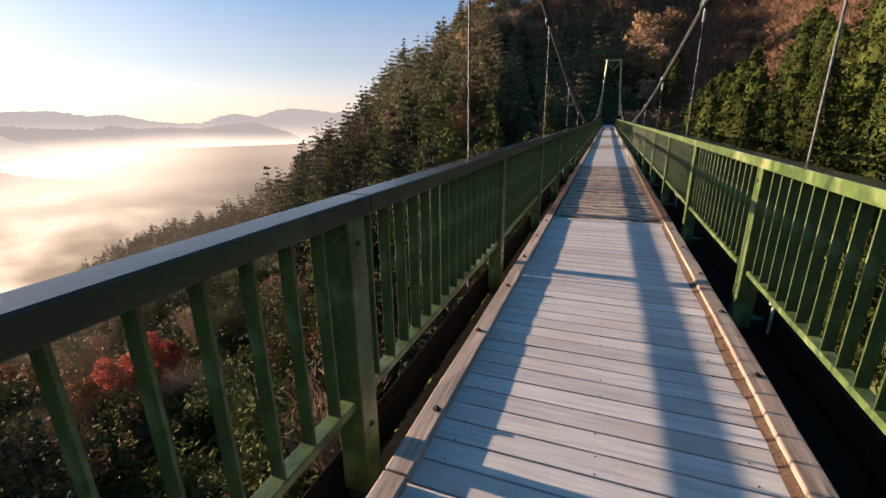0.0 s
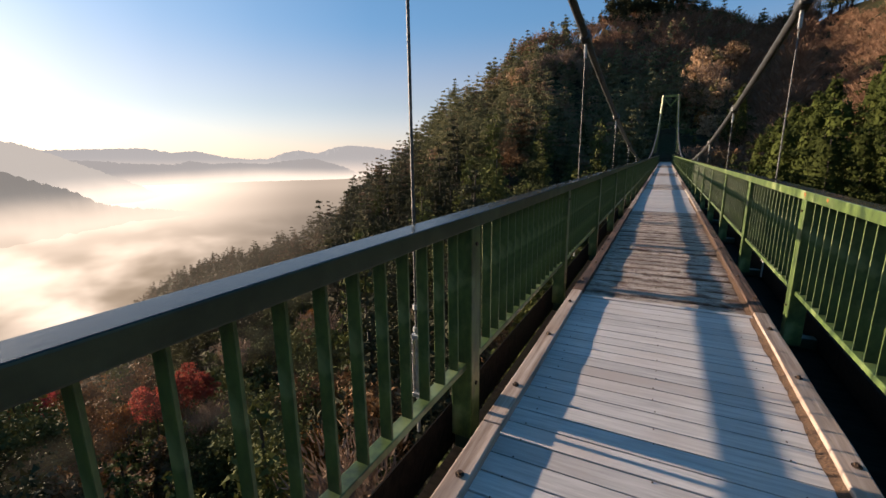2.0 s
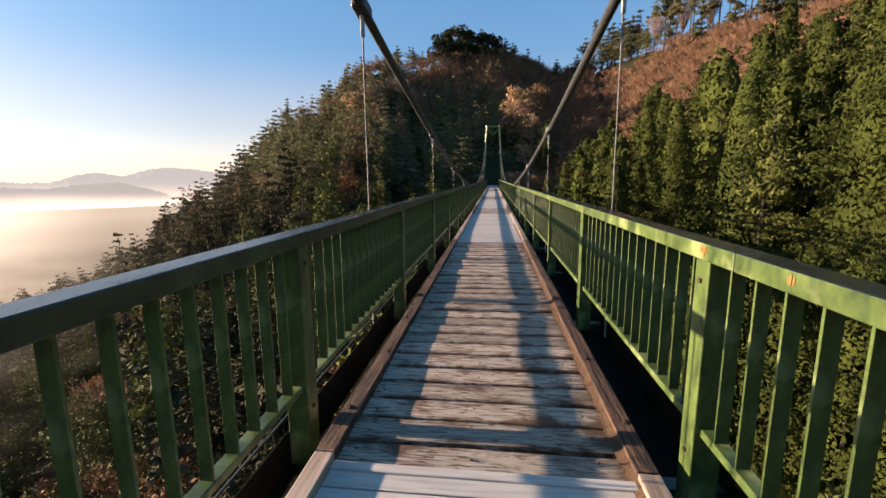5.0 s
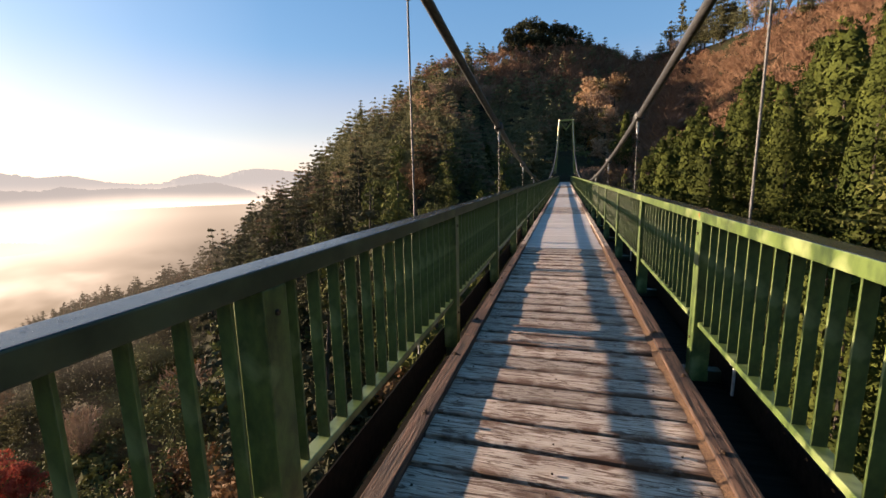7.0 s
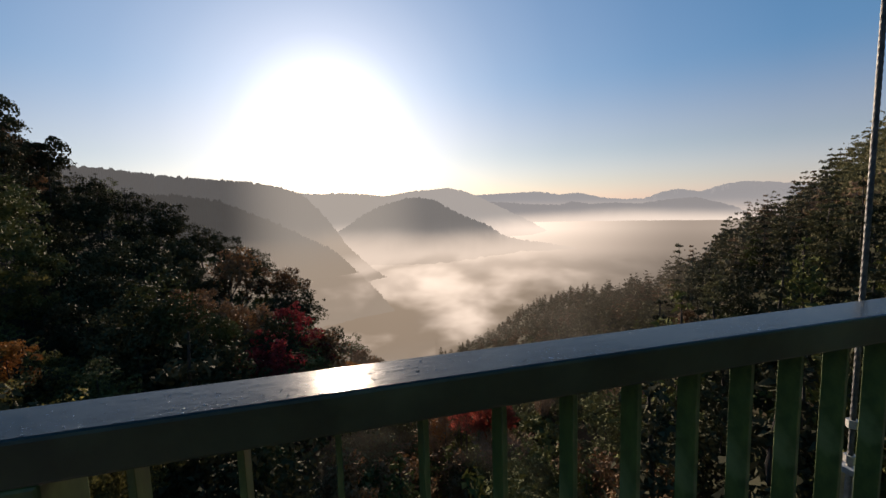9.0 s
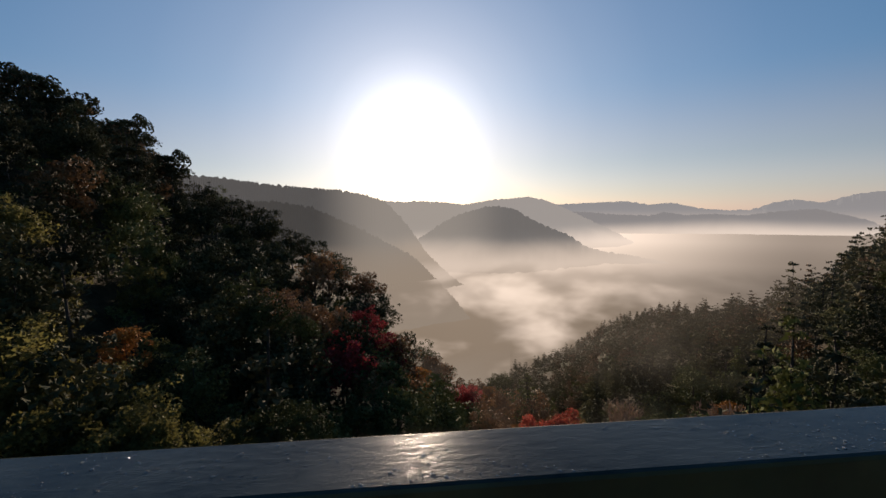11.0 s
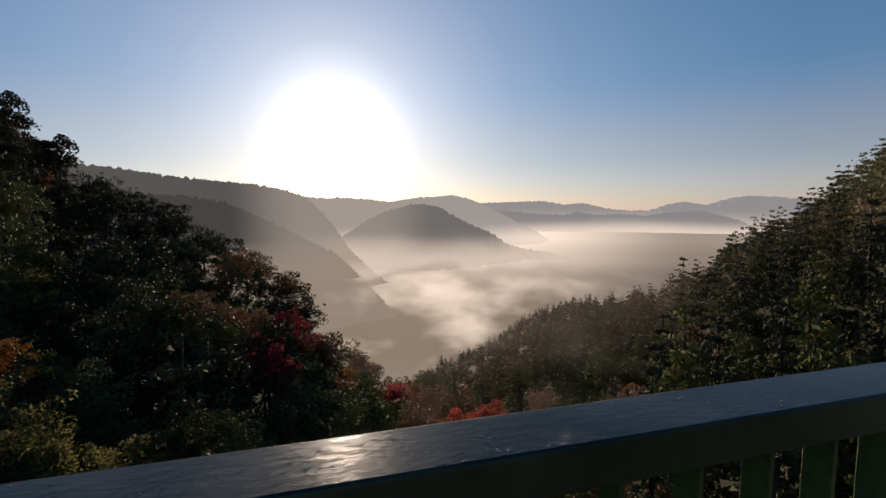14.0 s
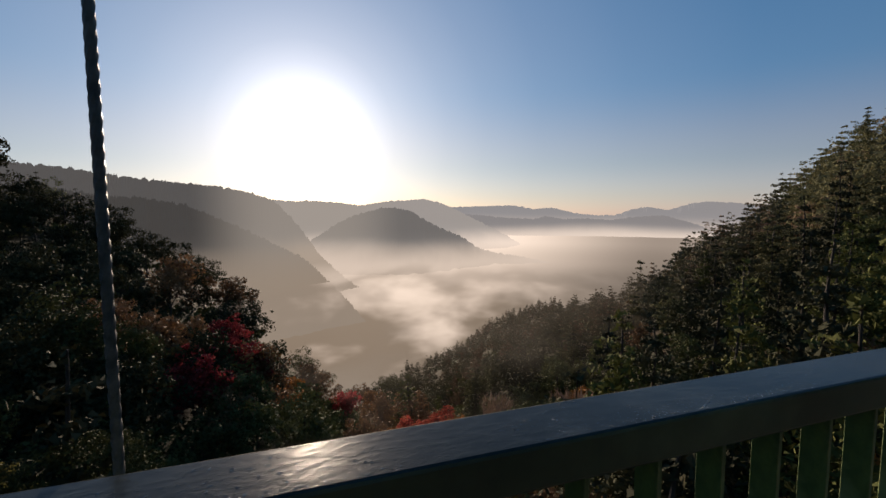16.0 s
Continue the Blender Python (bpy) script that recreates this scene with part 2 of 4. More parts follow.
def plank_mat(name):
    """Old decking: pale worn grain, brown towards the edges of each plank and near the sunny kerb, dark checks and swirling knots."""
    m = bpy.data.materials.new(name)
    m.use_nodes = True
    n, l = m.node_tree.nodes, m.node_tree.links
    bs = n["Principled BSDF"]
    co, info = n.new("ShaderNodeTexCoord"), n.new("ShaderNodeObjectInfo")
    off = n.new("ShaderNodeVectorMath")
    off.operation = "SCALE"
    off.inputs[0].default_value = (37, 53, 71)
    l.new(info.outputs["Random"], off.inputs["Scale"])

    def noise_node(scale, detail, twist=0.0):
        mp = n.new("ShaderNodeMapping")
        mp.inputs["Scale"].default_value = scale
        l.new(co.outputs["Object"], mp.inputs[0])
        l.new(off.outputs[0], mp.inputs["Location"])
        g = n.new("ShaderNodeTexNoise")
        g.inputs["Scale"].default_value, g.inputs["Detail"].default_value, g.inputs["Roughness"].default_value, g.inputs["Distortion"].default_value = 1.0, detail, 0.6, twist
        l.new(mp.outputs[0], g.inputs["Vector"])
        return g.outputs["Fac"]

    def calc(kind, a, b, c=0.0):
        q = n.new("ShaderNodeMath")
        q.operation = kind
        for k, s in enumerate((a, b, c)):
            if isinstance(s, (int, float)):
                q.inputs[k].default_value = s
            else:
                l.new(s, q.inputs[k])
        return q.outputs[0]

    def step(value, a, b):
        q = n.new("ShaderNodeMapRange")
        q.inputs["From Min"].default_value, q.inputs["From Max"].default_value = a, b
        l.new(value, q.inputs["Value"])
        return q.outputs[0]

    def blend(fac, a, b):
        q = n.new("ShaderNodeMix")
        q.data_type = "RGBA"
        l.new(fac, q.inputs[0])
        for k, s in ((6, a), (7, b)):
            if isinstance(s, tuple):
                q.inputs[k].default_value = (*s, 1)
            else:
                l.new(s, q.inputs[k])
        return q.outputs[2]
    gen = n.new("ShaderNodeSeparateXYZ")
    l.new(co.outputs["Generated"], gen.inputs[0])
    grain = noise_node((5.0, 130, 60), 6)
    figure = noise_node((4.5, 34, 20), 5, 1.6)
    patch = noise_node((3.2, 6, 3), 5, 0.4)
    edge = calc("ABSOLUTE", calc("SUBTRACT", gen.outputs["Y"], 0.5), 0.0)
    worn = calc("MULTIPLY_ADD", edge, 0.42, patch)
    base = blend(step(grain, 0.36, 0.62), (0.27, 0.195, 0.145), (0.53, 0.445, 0.375))
    base = blend(step(figure, 0.53, 0.585), base, (0.13, 0.075, 0.05))
    base = blend(step(worn, 0.61, 0.78), base, (0.115, 0.056, 0.033))
    kerbside = calc("MULTIPLY_ADD", patch, 0.22, gen.outputs["X"])
    base = blend(step(kerbside, 1.00, 1.08), base, (0.085, 0.040, 0.020))
    base = blend(step(grain, 0.405, 0.35), base, (0.022, 0.011, 0.007))
    tone = n.new("ShaderNodeMapRange")
    tone.inputs["To Min"].default_value, tone.inputs["To Max"].default_value = 0.72, 1.25
    l.new(info.outputs["Random"], tone.inputs["Value"])
    mul = n.new("ShaderNodeVectorMath")
    mul.operation = "SCALE"
    l.new(base, mul.inputs[0])
    l.new(tone.outputs[0], mul.inputs["Scale"])
    l.new(mul.outputs[0], bs.inputs["Base Color"])
    bs.inputs["Roughness"].default_value = 0.78
    bp = n.new("ShaderNodeBump")
    bp.inputs["Strength"].default_value, bp.inputs["Distance"].default_value = 0.8, 0.012
    l.new(grain, bp.inputs["Height"])
    l.new(bp.outputs[0], bs.inputs["Normal"])
    return m


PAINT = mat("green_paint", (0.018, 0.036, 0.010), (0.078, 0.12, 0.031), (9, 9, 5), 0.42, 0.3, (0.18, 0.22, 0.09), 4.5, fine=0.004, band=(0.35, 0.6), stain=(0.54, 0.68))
# darker, duller olive than PAINT, for the left handrail
PAINT_OLIVE = mat("dark_olive_paint", (0.014, 0.022, 0.010), (0.032, 0.044, 0.02), (5, 5, 5), 0.5, 0.25, (0.06, 0.078, 0.038), 3.5, fine=0.004)
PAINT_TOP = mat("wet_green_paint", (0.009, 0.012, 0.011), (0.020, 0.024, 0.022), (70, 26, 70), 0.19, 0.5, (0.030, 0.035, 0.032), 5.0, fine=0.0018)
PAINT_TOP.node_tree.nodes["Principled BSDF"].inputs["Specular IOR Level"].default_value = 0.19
PAINT_DARK = mat("green_beam_paint", (0.018, 0.035, 0.02), (0.03, 0.055, 0.03), (4, 4, 4), 0.5, 0.2, (0.05, 0.035, 0.02), 1.1, fine=0.004)
PALE = mat("frosted_board_wood", (0.37, 0.34, 0.32), (0.53, 0.49, 0.462), (3, 40, 20), 0.75, 0.3, (0.42, 0.36, 0.325), 1.2, per_object=0.12, fine=0.004)
OLD = plank_mat("weathered_plank_wood")
KERB_PALE = mat("pale_kerb_wood", (0.20, 0.135, 0.10), (0.40, 0.32, 0.27), (30, 1.5, 20), 0.75, 0.5, (0.30, 0.22, 0.17), 1.5, per_object=0.12, fine=0.005)
KERB_OLD = mat("brown_kerb_wood", (0.014, 0.006, 0.004), (0.135, 0.066, 0.04), (55, 2.2, 40), 0.75, 1.0, (0.05, 0.022, 0.013), 3.5, per_object=0.25, fine=0.015, band=(0.42, 0.6))
DIRT = mat("leaf_dirt", (0.045, 0.022, 0.012), (0.15, 0.08, 0.04), (90, 90, 90), 0.95, 1.0, (0.08, 0.042, 0.022), 4, fine=0.015)
BOLT = mat("rusty_bolt_steel", (0.03, 0.022, 0.018), (0.09, 0.05, 0.03), (80, 80, 80), 0.6, 0.3, metal=0.6)
RUST = mat("rust_stain", (0.22, 0.06, 0.015), (0.38, 0.13, 0.03), (60, 60, 30), 0.8, 0.4, fine=0.003)
STEEL = mat("dark_cable_steel", (0.035, 0.035, 0.035), (0.09, 0.09, 0.088), (6, 6, 90), 0.5, 0.4, metal=0.5, fine=0.004)
ROPE = mat("galvanised_wire_rope", (0.04, 0.04, 0.04), (0.10, 0.10, 0.097), (30, 30, 30), 0.6, 0.2, metal=0.2)
FITTING = mat("galvanised_fitting", (0.25, 0.25, 0.24), (0.42, 0.42, 0.40), (20, 20, 20), 0.5, 0.2, metal=0.5)
# near-black that paints the deep shade of the gaps beside the deck
GAP_SHADE = mat("gap_shade_black", (0.005, 0.004, 0.003), (0.015, 0.011, 0.008), (3, 20, 20), 0.9, 0.5, (0.01, 0.01, 0.006), 1.5)
GAP_SHADE.node_tree.nodes["Principled BSDF"].inputs["Specular IOR Level"].default_value = 0.08
TOWER = mat("yellow_green_tower_paint", (0.17, 0.20, 0.04), (0.27, 0.30, 0.07), (2, 2, 2), 0.5, 0.1, (0.12, 0.14, 0.06))
BARK = mat("bark", (0.02, 0.014, 0.01), (0.055, 0.042, 0.032), (8, 8, 2), 0.9, 0.6)
GROUND = mat("leaf_litter_ground", (0.016, 0.012, 0.007), (0.042, 0.031, 0.017), (0.7, 0.7, 0.7), 0.95, 0.6, (0.022, 0.03, 0.012), 0.05, fine=0.3)
GROUND.node_tree.nodes["Principled BSDF"].inputs["Specular IOR Level"].default_value = 0.05
WATER = bpy.data.materials.new("dew")
WATER.use_nodes = True
wb = WATER.node_tree.nodes["Principled BSDF"]
wb.inputs["Base Color"].default_value, wb.inputs["Roughness"].default_value = (1.0, 1.0, 1.0, 1), 0.12
wb.inputs["Transmission Weight"].default_value, wb.inputs["IOR"].default_value = 0.88, 1.33
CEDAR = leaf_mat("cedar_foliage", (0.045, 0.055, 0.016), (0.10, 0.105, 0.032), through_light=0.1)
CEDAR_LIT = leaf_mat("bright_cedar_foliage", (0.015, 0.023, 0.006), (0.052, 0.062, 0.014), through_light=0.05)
CEDAR_DARK = leaf_mat("dark_fir_foliage", (0.055, 0.058, 0.028), (0.125, 0.115, 0.055), through_light=0.15)
# lighter and darker copies of the woods: slope light and shade put into colour
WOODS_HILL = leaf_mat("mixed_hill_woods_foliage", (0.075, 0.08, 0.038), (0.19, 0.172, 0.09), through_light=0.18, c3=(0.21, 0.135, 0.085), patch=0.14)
WOODS_SHADE = leaf_mat("shaded_slope_woods_foliage", (0.040, 0.041, 0.025), (0.09, 0.082, 0.047), through_light=0.08, c3=(0.12, 0.08, 0.05), patch=0.14)
# brighter copy of the red maple leaves, sunlight put into the colour
MAPLE_LIT = leaf_mat("lit_red_maple_foliage", (0.30, 0.05, 0.035), (0.42, 0.10, 0.065), through_light=0.3)
TAN = leaf_mat("tan_autumn_foliage", (0.22, 0.135, 0.08), (0.38, 0.25, 0.15), c3=(0.12, 0.10, 0.04))
EVERGREEN = leaf_mat("glossy_evergreen_foliage", (0.04, 0.05, 0.017), (0.095, 0.098, 0.036), 0.8, 0.08)
# yellow-green shrub leaves, brightened to paint low sun on them
GOLD = leaf_mat("golden_green_foliage", (0.085, 0.08, 0.024), (0.165, 0.14, 0.048), 0.7, 0.4)
# dark skyline pines; also paints shade into evergreens on the backlit slopes
PINE = leaf_mat("pine_and_shaded_evergreen_foliage", (0.024, 0.027, 0.013), (0.055, 0.054, 0.026), through_light=0.06)
# cedar leaves darkened to paint the shade of the backlit slope
GLOOM = leaf_mat("shade_black_cedar_foliage", (0.020, 0.023, 0.012), (0.05, 0.048, 0.026), through_light=0.05)
RED = leaf_mat("red_maple_foliage", (0.17, 0.022, 0.025), (0.32, 0.05, 0.05), through_light=0.25)
ORANGE = leaf_mat("orange_maple_foliage", (0.22, 0.085, 0.025), (0.30, 0.15, 0.04))
BROWN = leaf_mat("brown_autumn_foliage", (0.11, 0.058, 0.03), (0.20, 0.115, 0.055), 0.7, 0.12)
TWIG = leaf_mat("bare_grey_brown_twigs", (0.15, 0.10, 0.072), (0.26, 0.18, 0.13), 0.8)
BRACKEN = leaf_mat("dry_russet_scrub", (0.16, 0.088, 0.055), (0.26, 0.15, 0.095), 0.8)
# body colour, then the glow painted over it for haze, and for fog at the foot
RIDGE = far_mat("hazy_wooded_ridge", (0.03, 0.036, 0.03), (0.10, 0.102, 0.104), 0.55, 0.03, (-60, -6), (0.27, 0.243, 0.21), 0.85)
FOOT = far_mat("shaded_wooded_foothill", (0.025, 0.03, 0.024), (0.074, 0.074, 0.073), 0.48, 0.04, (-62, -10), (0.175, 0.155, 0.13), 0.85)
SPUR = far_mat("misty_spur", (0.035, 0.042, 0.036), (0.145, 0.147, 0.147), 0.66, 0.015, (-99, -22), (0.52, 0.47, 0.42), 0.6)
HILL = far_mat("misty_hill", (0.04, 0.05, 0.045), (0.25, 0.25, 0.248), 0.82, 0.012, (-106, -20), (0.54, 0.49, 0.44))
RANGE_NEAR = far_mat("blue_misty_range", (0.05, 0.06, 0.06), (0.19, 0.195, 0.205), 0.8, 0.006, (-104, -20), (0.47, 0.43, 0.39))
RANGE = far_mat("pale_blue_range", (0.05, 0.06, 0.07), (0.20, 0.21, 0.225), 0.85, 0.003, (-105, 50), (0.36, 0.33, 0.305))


# ------------------------------------------------------------------ mesh helpers
def boxes(list_of, bevel=0.0, seg=1):
    bm = bmesh.new()
    for a, b in list_of:
        m = Matrix.Translation([(a[i] + b[i]) / 2 for i in range(3)]) @ Matrix.Diagonal([abs(b[i] - a[i]) for i in range(3)] + [1])
        bmesh.ops.create_cube(bm, size=1, matrix=m)
    if bevel:
        bmesh.ops.bevel(bm, geom=bm.edges[:], offset=bevel, segments=seg, affect="EDGES", profile=0.5)
    return bm


def tube(points, radius, sides=8, twist=0.0, lobes=0, depth=0.0):
    """A round bar along points; with lobes it is a twisted rope."""
    bm = bmesh.new()
    rings, turn = [], 0.0
    for i, p in enumerate(points):
        p = Vector(p)
        a, b = Vector(points[max(i - 1, 0)]), Vector(points[min(i + 1, len(points) - 1)])
        q = (b - a).to_track_quat("Z", "Y")
        turn += twist
        rad = radius[i] if isinstance(radius, (list, tuple)) else radius
        ring = []
        for k in range(sides):
            f = 2 * math.pi * k / sides
            rr = rad * (1 + depth * math.cos(lobes * f)) if lobes else rad
            ring.append(bm.verts.new(p + q @ Vector((rr * math.cos(f + turn), rr * math.sin(f + turn), 0))))
        rings.append(ring)
    for a, b in zip(rings, rings[1:]):
        for k in range(sides):
            bm.faces.new((a[k], a[(k + 1) % sides], b[(k + 1) % sides], b[k]))
    bm.faces.new(rings[0][::-1])
    bm.faces.new(rings[-1])
    return bm


def mesh_of(name, bm, material, smooth=False):
    me = bpy.data.meshes.new(name)
    bm.to_mesh(me)
    bm.free()
    me.materials.append(material)
    if smooth:
        for p in me.polygons:
            p.use_smooth = True
    return me


def part(name, bm, material, parent=None, label="", smooth=False):
    ob = new(name, mesh_of(name, bm, material, smooth) if isinstance(bm, bmesh.types.BMesh) else bm)
    ob.parent = parent
    if label:
        tagged(ob, label)
    return ob


def put(name, me, parent, x, y, z, rz=0.0):
    """One more piece on a shared mesh."""
    ob = new(name, me)
    ob.parent = parent
    ob.location, ob.rotation_euler = (x, y, z), (0, 0, rz)
    return ob


def raw_mesh(name, verts, faces, material):
    me = bpy.data.meshes.new(name)
    me.from_pydata(verts.tolist() if hasattr(verts, "tolist") else verts, [], faces.tolist() if hasattr(faces, "tolist") else faces)
    me.materials.append(material)
    return me


# ------------------------------------------------------------------ the lie of the land
# from a point on the bridge: azimuth to the left of +y; the wooded skyline's elevation; its distance; the tree height on it; the slope's hollow
LAND = [
    (-180, 13, 75, 8, 0.75), (-150, 16, 75, 9, 0.8), (-120, 20, 80, 10, 0.9), (-90, 23, 90, 10, 1.0), (-60, 24, 100, 10, 1.1), (-40, 20, 120, 9, 1.2),
    (-28, 18.3, 150, 8, 1.3), (-19, 16.2, 190, 7, 1.45), (-14, 14.2, 220, 6, 1.5), (-8, 13.2, 240, 6, 1.55), (-3, 15.6, 250, 7, 1.55), (0, 17.4, 250, 9, 1.55), (5, 17.0, 225, 9, 1.7),
    (11, 15.9, 180, 8, 1.85), (15, 15.5, 152, 7, 1.6), (19, 13.9, 160, 8, 1.4), (22, 11.3, 150, 8, 1.35), (26.5, 8.9, 138, 8, 1.25), (30, 5.6, 126, 8, 1.2),
    (34.7, 1.2, 116, 7, 1.1), (40, -2.6, 112, 7, 1.1), (44, -6.2, 114, 7, 1.1), (47, -8.6, 130, 6, 1.1), (55, -10.5, 170, 5, 1.1), (62, -12.4, 200, 5, 1.1),
    (67, -16.0, 210, 5, 1.05), (71, -18.1, 200, 5, 1.0), (75, -19.5, 130, 5, 1.0), (79, -23, 60, 5, 1.0), (83, -21, 42, 4.5, 1.0), (87, -16.6, 42, 4.5, 1.0), (91, -12.2, 46, 5, 1.0), (94.6, -7.6, 50, 5.5, 1.0),
    (101, -3.6, 60, 6, 1.0), (106, 0.2, 70, 7, 1.0), (111, 3.6, 82, 7, 1.0), (116.2, 5.6, 95, 7, 0.95), (118, 9.0, 90, 9, 0.95), (120.5, 11.6, 86, 10, 0.95), (124.5, 13.3, 80, 10, 0.9), (129.5, 15.3, 76, 10, 0.85), (150, 15, 70, 9, 0.8), (180, 13, 75, 8, 0.75)]
LAND_T = np.array(LAND, float).T
HX, HY, HZ = 0.0, 6.0, 1.45
UNDER = -17.0


def land(x, y):
    """Ground height at x, y (arrays)."""
    dx, dy = np.asarray(x, float) - HX, np.asarray(y, float) - HY
    r, az = np.hypot(dx, dy), np.degrees(np.arctan2(-dx, dy))
    el, dist, tree, hollow = (np.interp(az, LAND_T[0], LAND_T[i]) for i in (1, 2, 3, 4))
    top = HZ + np.tan(np.radians(el)) * dist - tree * 0.9
    base = UNDER + 7.0 * np.exp(-((az + 75) / 55) ** 2)
    t = np.clip(r / dist, 0, 1)
    z = base + (top - base) * t ** hollow
    past = np.maximum(r - dist, 0)
    z = z - past * 0.55 * np.clip(past / 20, 0, 1)
    bumps = 0.9 * np.sin(x * 0.21 + 1.3 * np.sin(y * 0.13)) * np.sin(y * 0.19 + 0.7) * np.clip(r / 25, 0, 1)
    return np.maximum(z + bumps, -150.0)


def land1(x, y):
    return float(land(np.array([x]), np.array([y]))[0])


# ------------------------------------------------------------------ ground, fog and distance
def build_ground():
    az = np.radians(np.arange(0, 360, 2.0))
    rs = np.concatenate([[0.0], np.geomspace(3, 330, 70), [420, 600, 1000, 2000, 4600]])
    rr, aa = np.meshgrid(rs, az, indexing="ij")
    x, y = HX - rr * np.sin(aa), HY + rr * np.cos(aa)
    v = np.stack([x, y, land(x, y)], -1).reshape(-1, 3)
    n, f = len(az), []
    for i in range(len(rs) - 1):
        for k in range(n):
            a, b = i * n + k, i * n + (k + 1) % n
            f.append((a, a + n, b + n, b))
    ob = new("ground", raw_mesh("ground", v, f, GROUND))
    for p in ob.data.polygons:
        p.use_smooth = True
    tagged(ob, "steep wooded ravine ground of dark leaf litter", "ground", kind="structure")


def build_range(name, table, dist, depth, material, label, rough, tooth):
    """A ridge: its crest follows azimuths and elevations; wooded teeth roughen it."""
    t = np.array(table, float).T
    az = np.arange(t[0].min(), t[0].max(), rough)
    el = np.interp(az, t[0], t[1])
    crest = HZ + np.tan(np.radians(el)) * dist
    crest = crest + tooth * np.array([noise.noise((a * 2.3, dist, 0)) + 0.7 * noise.noise((a * 9.0, dist, 3)) + 0.22 * noise.noise((a * 31.0, dist, 7)) for a in az])
    crest = np.maximum(crest, -148.0)
    v, f, rows = [], [], 14
    for j in range(rows + 2):
        s = min(j / rows, 1.0)
        for a, c in zip(az, crest):
            d = dist + depth * (s - 1) if j <= rows else dist + depth
            z = -150 + (c + 150) * s ** 1.15 if j <= rows else -150
            w = tooth * 1.2 * noise.noise((a * 1.1, s * 4, dist)) * (1 if j < rows else 0) * depth / 80
            v.append((HX - (d + w) * math.sin(radians(a)), HY + (d + w) * math.cos(radians(a)), z))
    n = len(az)
    for j in range(rows + 1):
        for k in range(n - 1):
            a = j * n + k
            f.append((a, a + 1, a + n + 1, a + n))
    ob = new(name, raw_mesh(name, v, f, material))
    tagged(ob, label, "mountain range", kind="structure")


def fog_mat(name, bright, dim, height, near, thick, soft, scale, cover=1.0, end=None):
    """Fog seen from above, its sunlight painted as emission: soft billows, bright and dim, thinning out towards its
    near edge (metres from the bridge).
    """
    m = bpy.data.materials.new(name)
    m.use_nodes = True
    n, l = m.node_tree.nodes, m.node_tree.links
    n.remove(n["Principled BSDF"])

    def math_node(kind, a, b=None, c=None):
        q = n.new("ShaderNodeMath")
        q.operation = kind
        for k, s in enumerate((a, b, c)):
            if s is None:
                continue
            if isinstance(s, (int, float)):
                q.inputs[k].default_value = s
            else:
                l.new(s, q.inputs[k])
        return q.outputs[0]

    def span(value, a, b, c, d):
        q = n.new("ShaderNodeMapRange")
        q.interpolation_type = "SMOOTHSTEP"
        for key, s in (("From Min", a), ("From Max", b), ("To Min", c), ("To Max", d)):
            q.inputs[key].default_value = s
        l.new(value, q.inputs["Value"])
        return q.outputs[0]
    co = n.new("ShaderNodeTexCoord")
    # billows keep their apparent size with distance, as tall heaps of fog do
    rise = n.new("ShaderNodeVectorMath")
    rise.inputs[1].default_value = (0, 0, height - HZ)
    l.new(co.outputs["Object"], rise.inputs[0])
    way = n.new("ShaderNodeVectorMath")
    way.operation = "NORMALIZE"
    l.new(rise.outputs[0], way.inputs[0])
    mp = n.new("ShaderNodeMapping")
    mp.inputs["Scale"].default_value = (1.0, 1.0, 2.4)
    l.new(way.outputs[0], mp.inputs[0])
    g = n.new("ShaderNodeTexNoise")
    g.inputs["Scale"].default_value, g.inputs["Detail"].default_value, g.inputs["Roughness"].default_value, g.inputs["Distortion"].default_value = scale, 3.5, 0.45, 0.15
    l.new(mp.outputs[0], g.inputs["Vector"])
    ln = n.new("ShaderNodeVectorMath")
    ln.operation = "LENGTH"
    l.new(co.outputs["Object"], ln.inputs[0])
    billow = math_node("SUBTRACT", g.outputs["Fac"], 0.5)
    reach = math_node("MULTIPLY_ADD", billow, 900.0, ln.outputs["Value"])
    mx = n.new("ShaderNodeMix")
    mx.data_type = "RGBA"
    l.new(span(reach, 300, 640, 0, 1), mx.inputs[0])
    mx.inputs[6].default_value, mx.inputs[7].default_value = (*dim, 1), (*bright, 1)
    # emission grows towards the sun: painted forward scatter, not lamp light on the fog
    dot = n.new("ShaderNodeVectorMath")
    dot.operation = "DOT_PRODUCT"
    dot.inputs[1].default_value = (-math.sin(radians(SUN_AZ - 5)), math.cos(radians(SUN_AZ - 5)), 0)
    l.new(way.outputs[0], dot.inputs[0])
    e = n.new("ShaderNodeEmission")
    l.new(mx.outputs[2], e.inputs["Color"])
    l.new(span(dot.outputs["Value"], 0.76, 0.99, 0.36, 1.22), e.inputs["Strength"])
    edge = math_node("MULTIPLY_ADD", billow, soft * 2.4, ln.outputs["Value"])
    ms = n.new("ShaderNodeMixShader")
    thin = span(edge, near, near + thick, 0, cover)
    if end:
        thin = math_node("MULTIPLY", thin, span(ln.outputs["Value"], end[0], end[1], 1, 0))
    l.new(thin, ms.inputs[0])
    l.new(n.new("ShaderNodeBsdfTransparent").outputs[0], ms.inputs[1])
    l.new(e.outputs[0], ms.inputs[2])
    l.new(ms.outputs[0], n["Material Output"].inputs["Surface"])
    return m


def build_fog(name, height, near, far, wave, material, label):
    az = np.arange(20, 125, 0.75)
    rs = np.geomspace(near * 0.75, far, 60)
    v, f, n = [], [], len(az)
    for r in rs:
        for a in az:
            x, y = -r * math.sin(radians(a)), r * math.cos(radians(a))
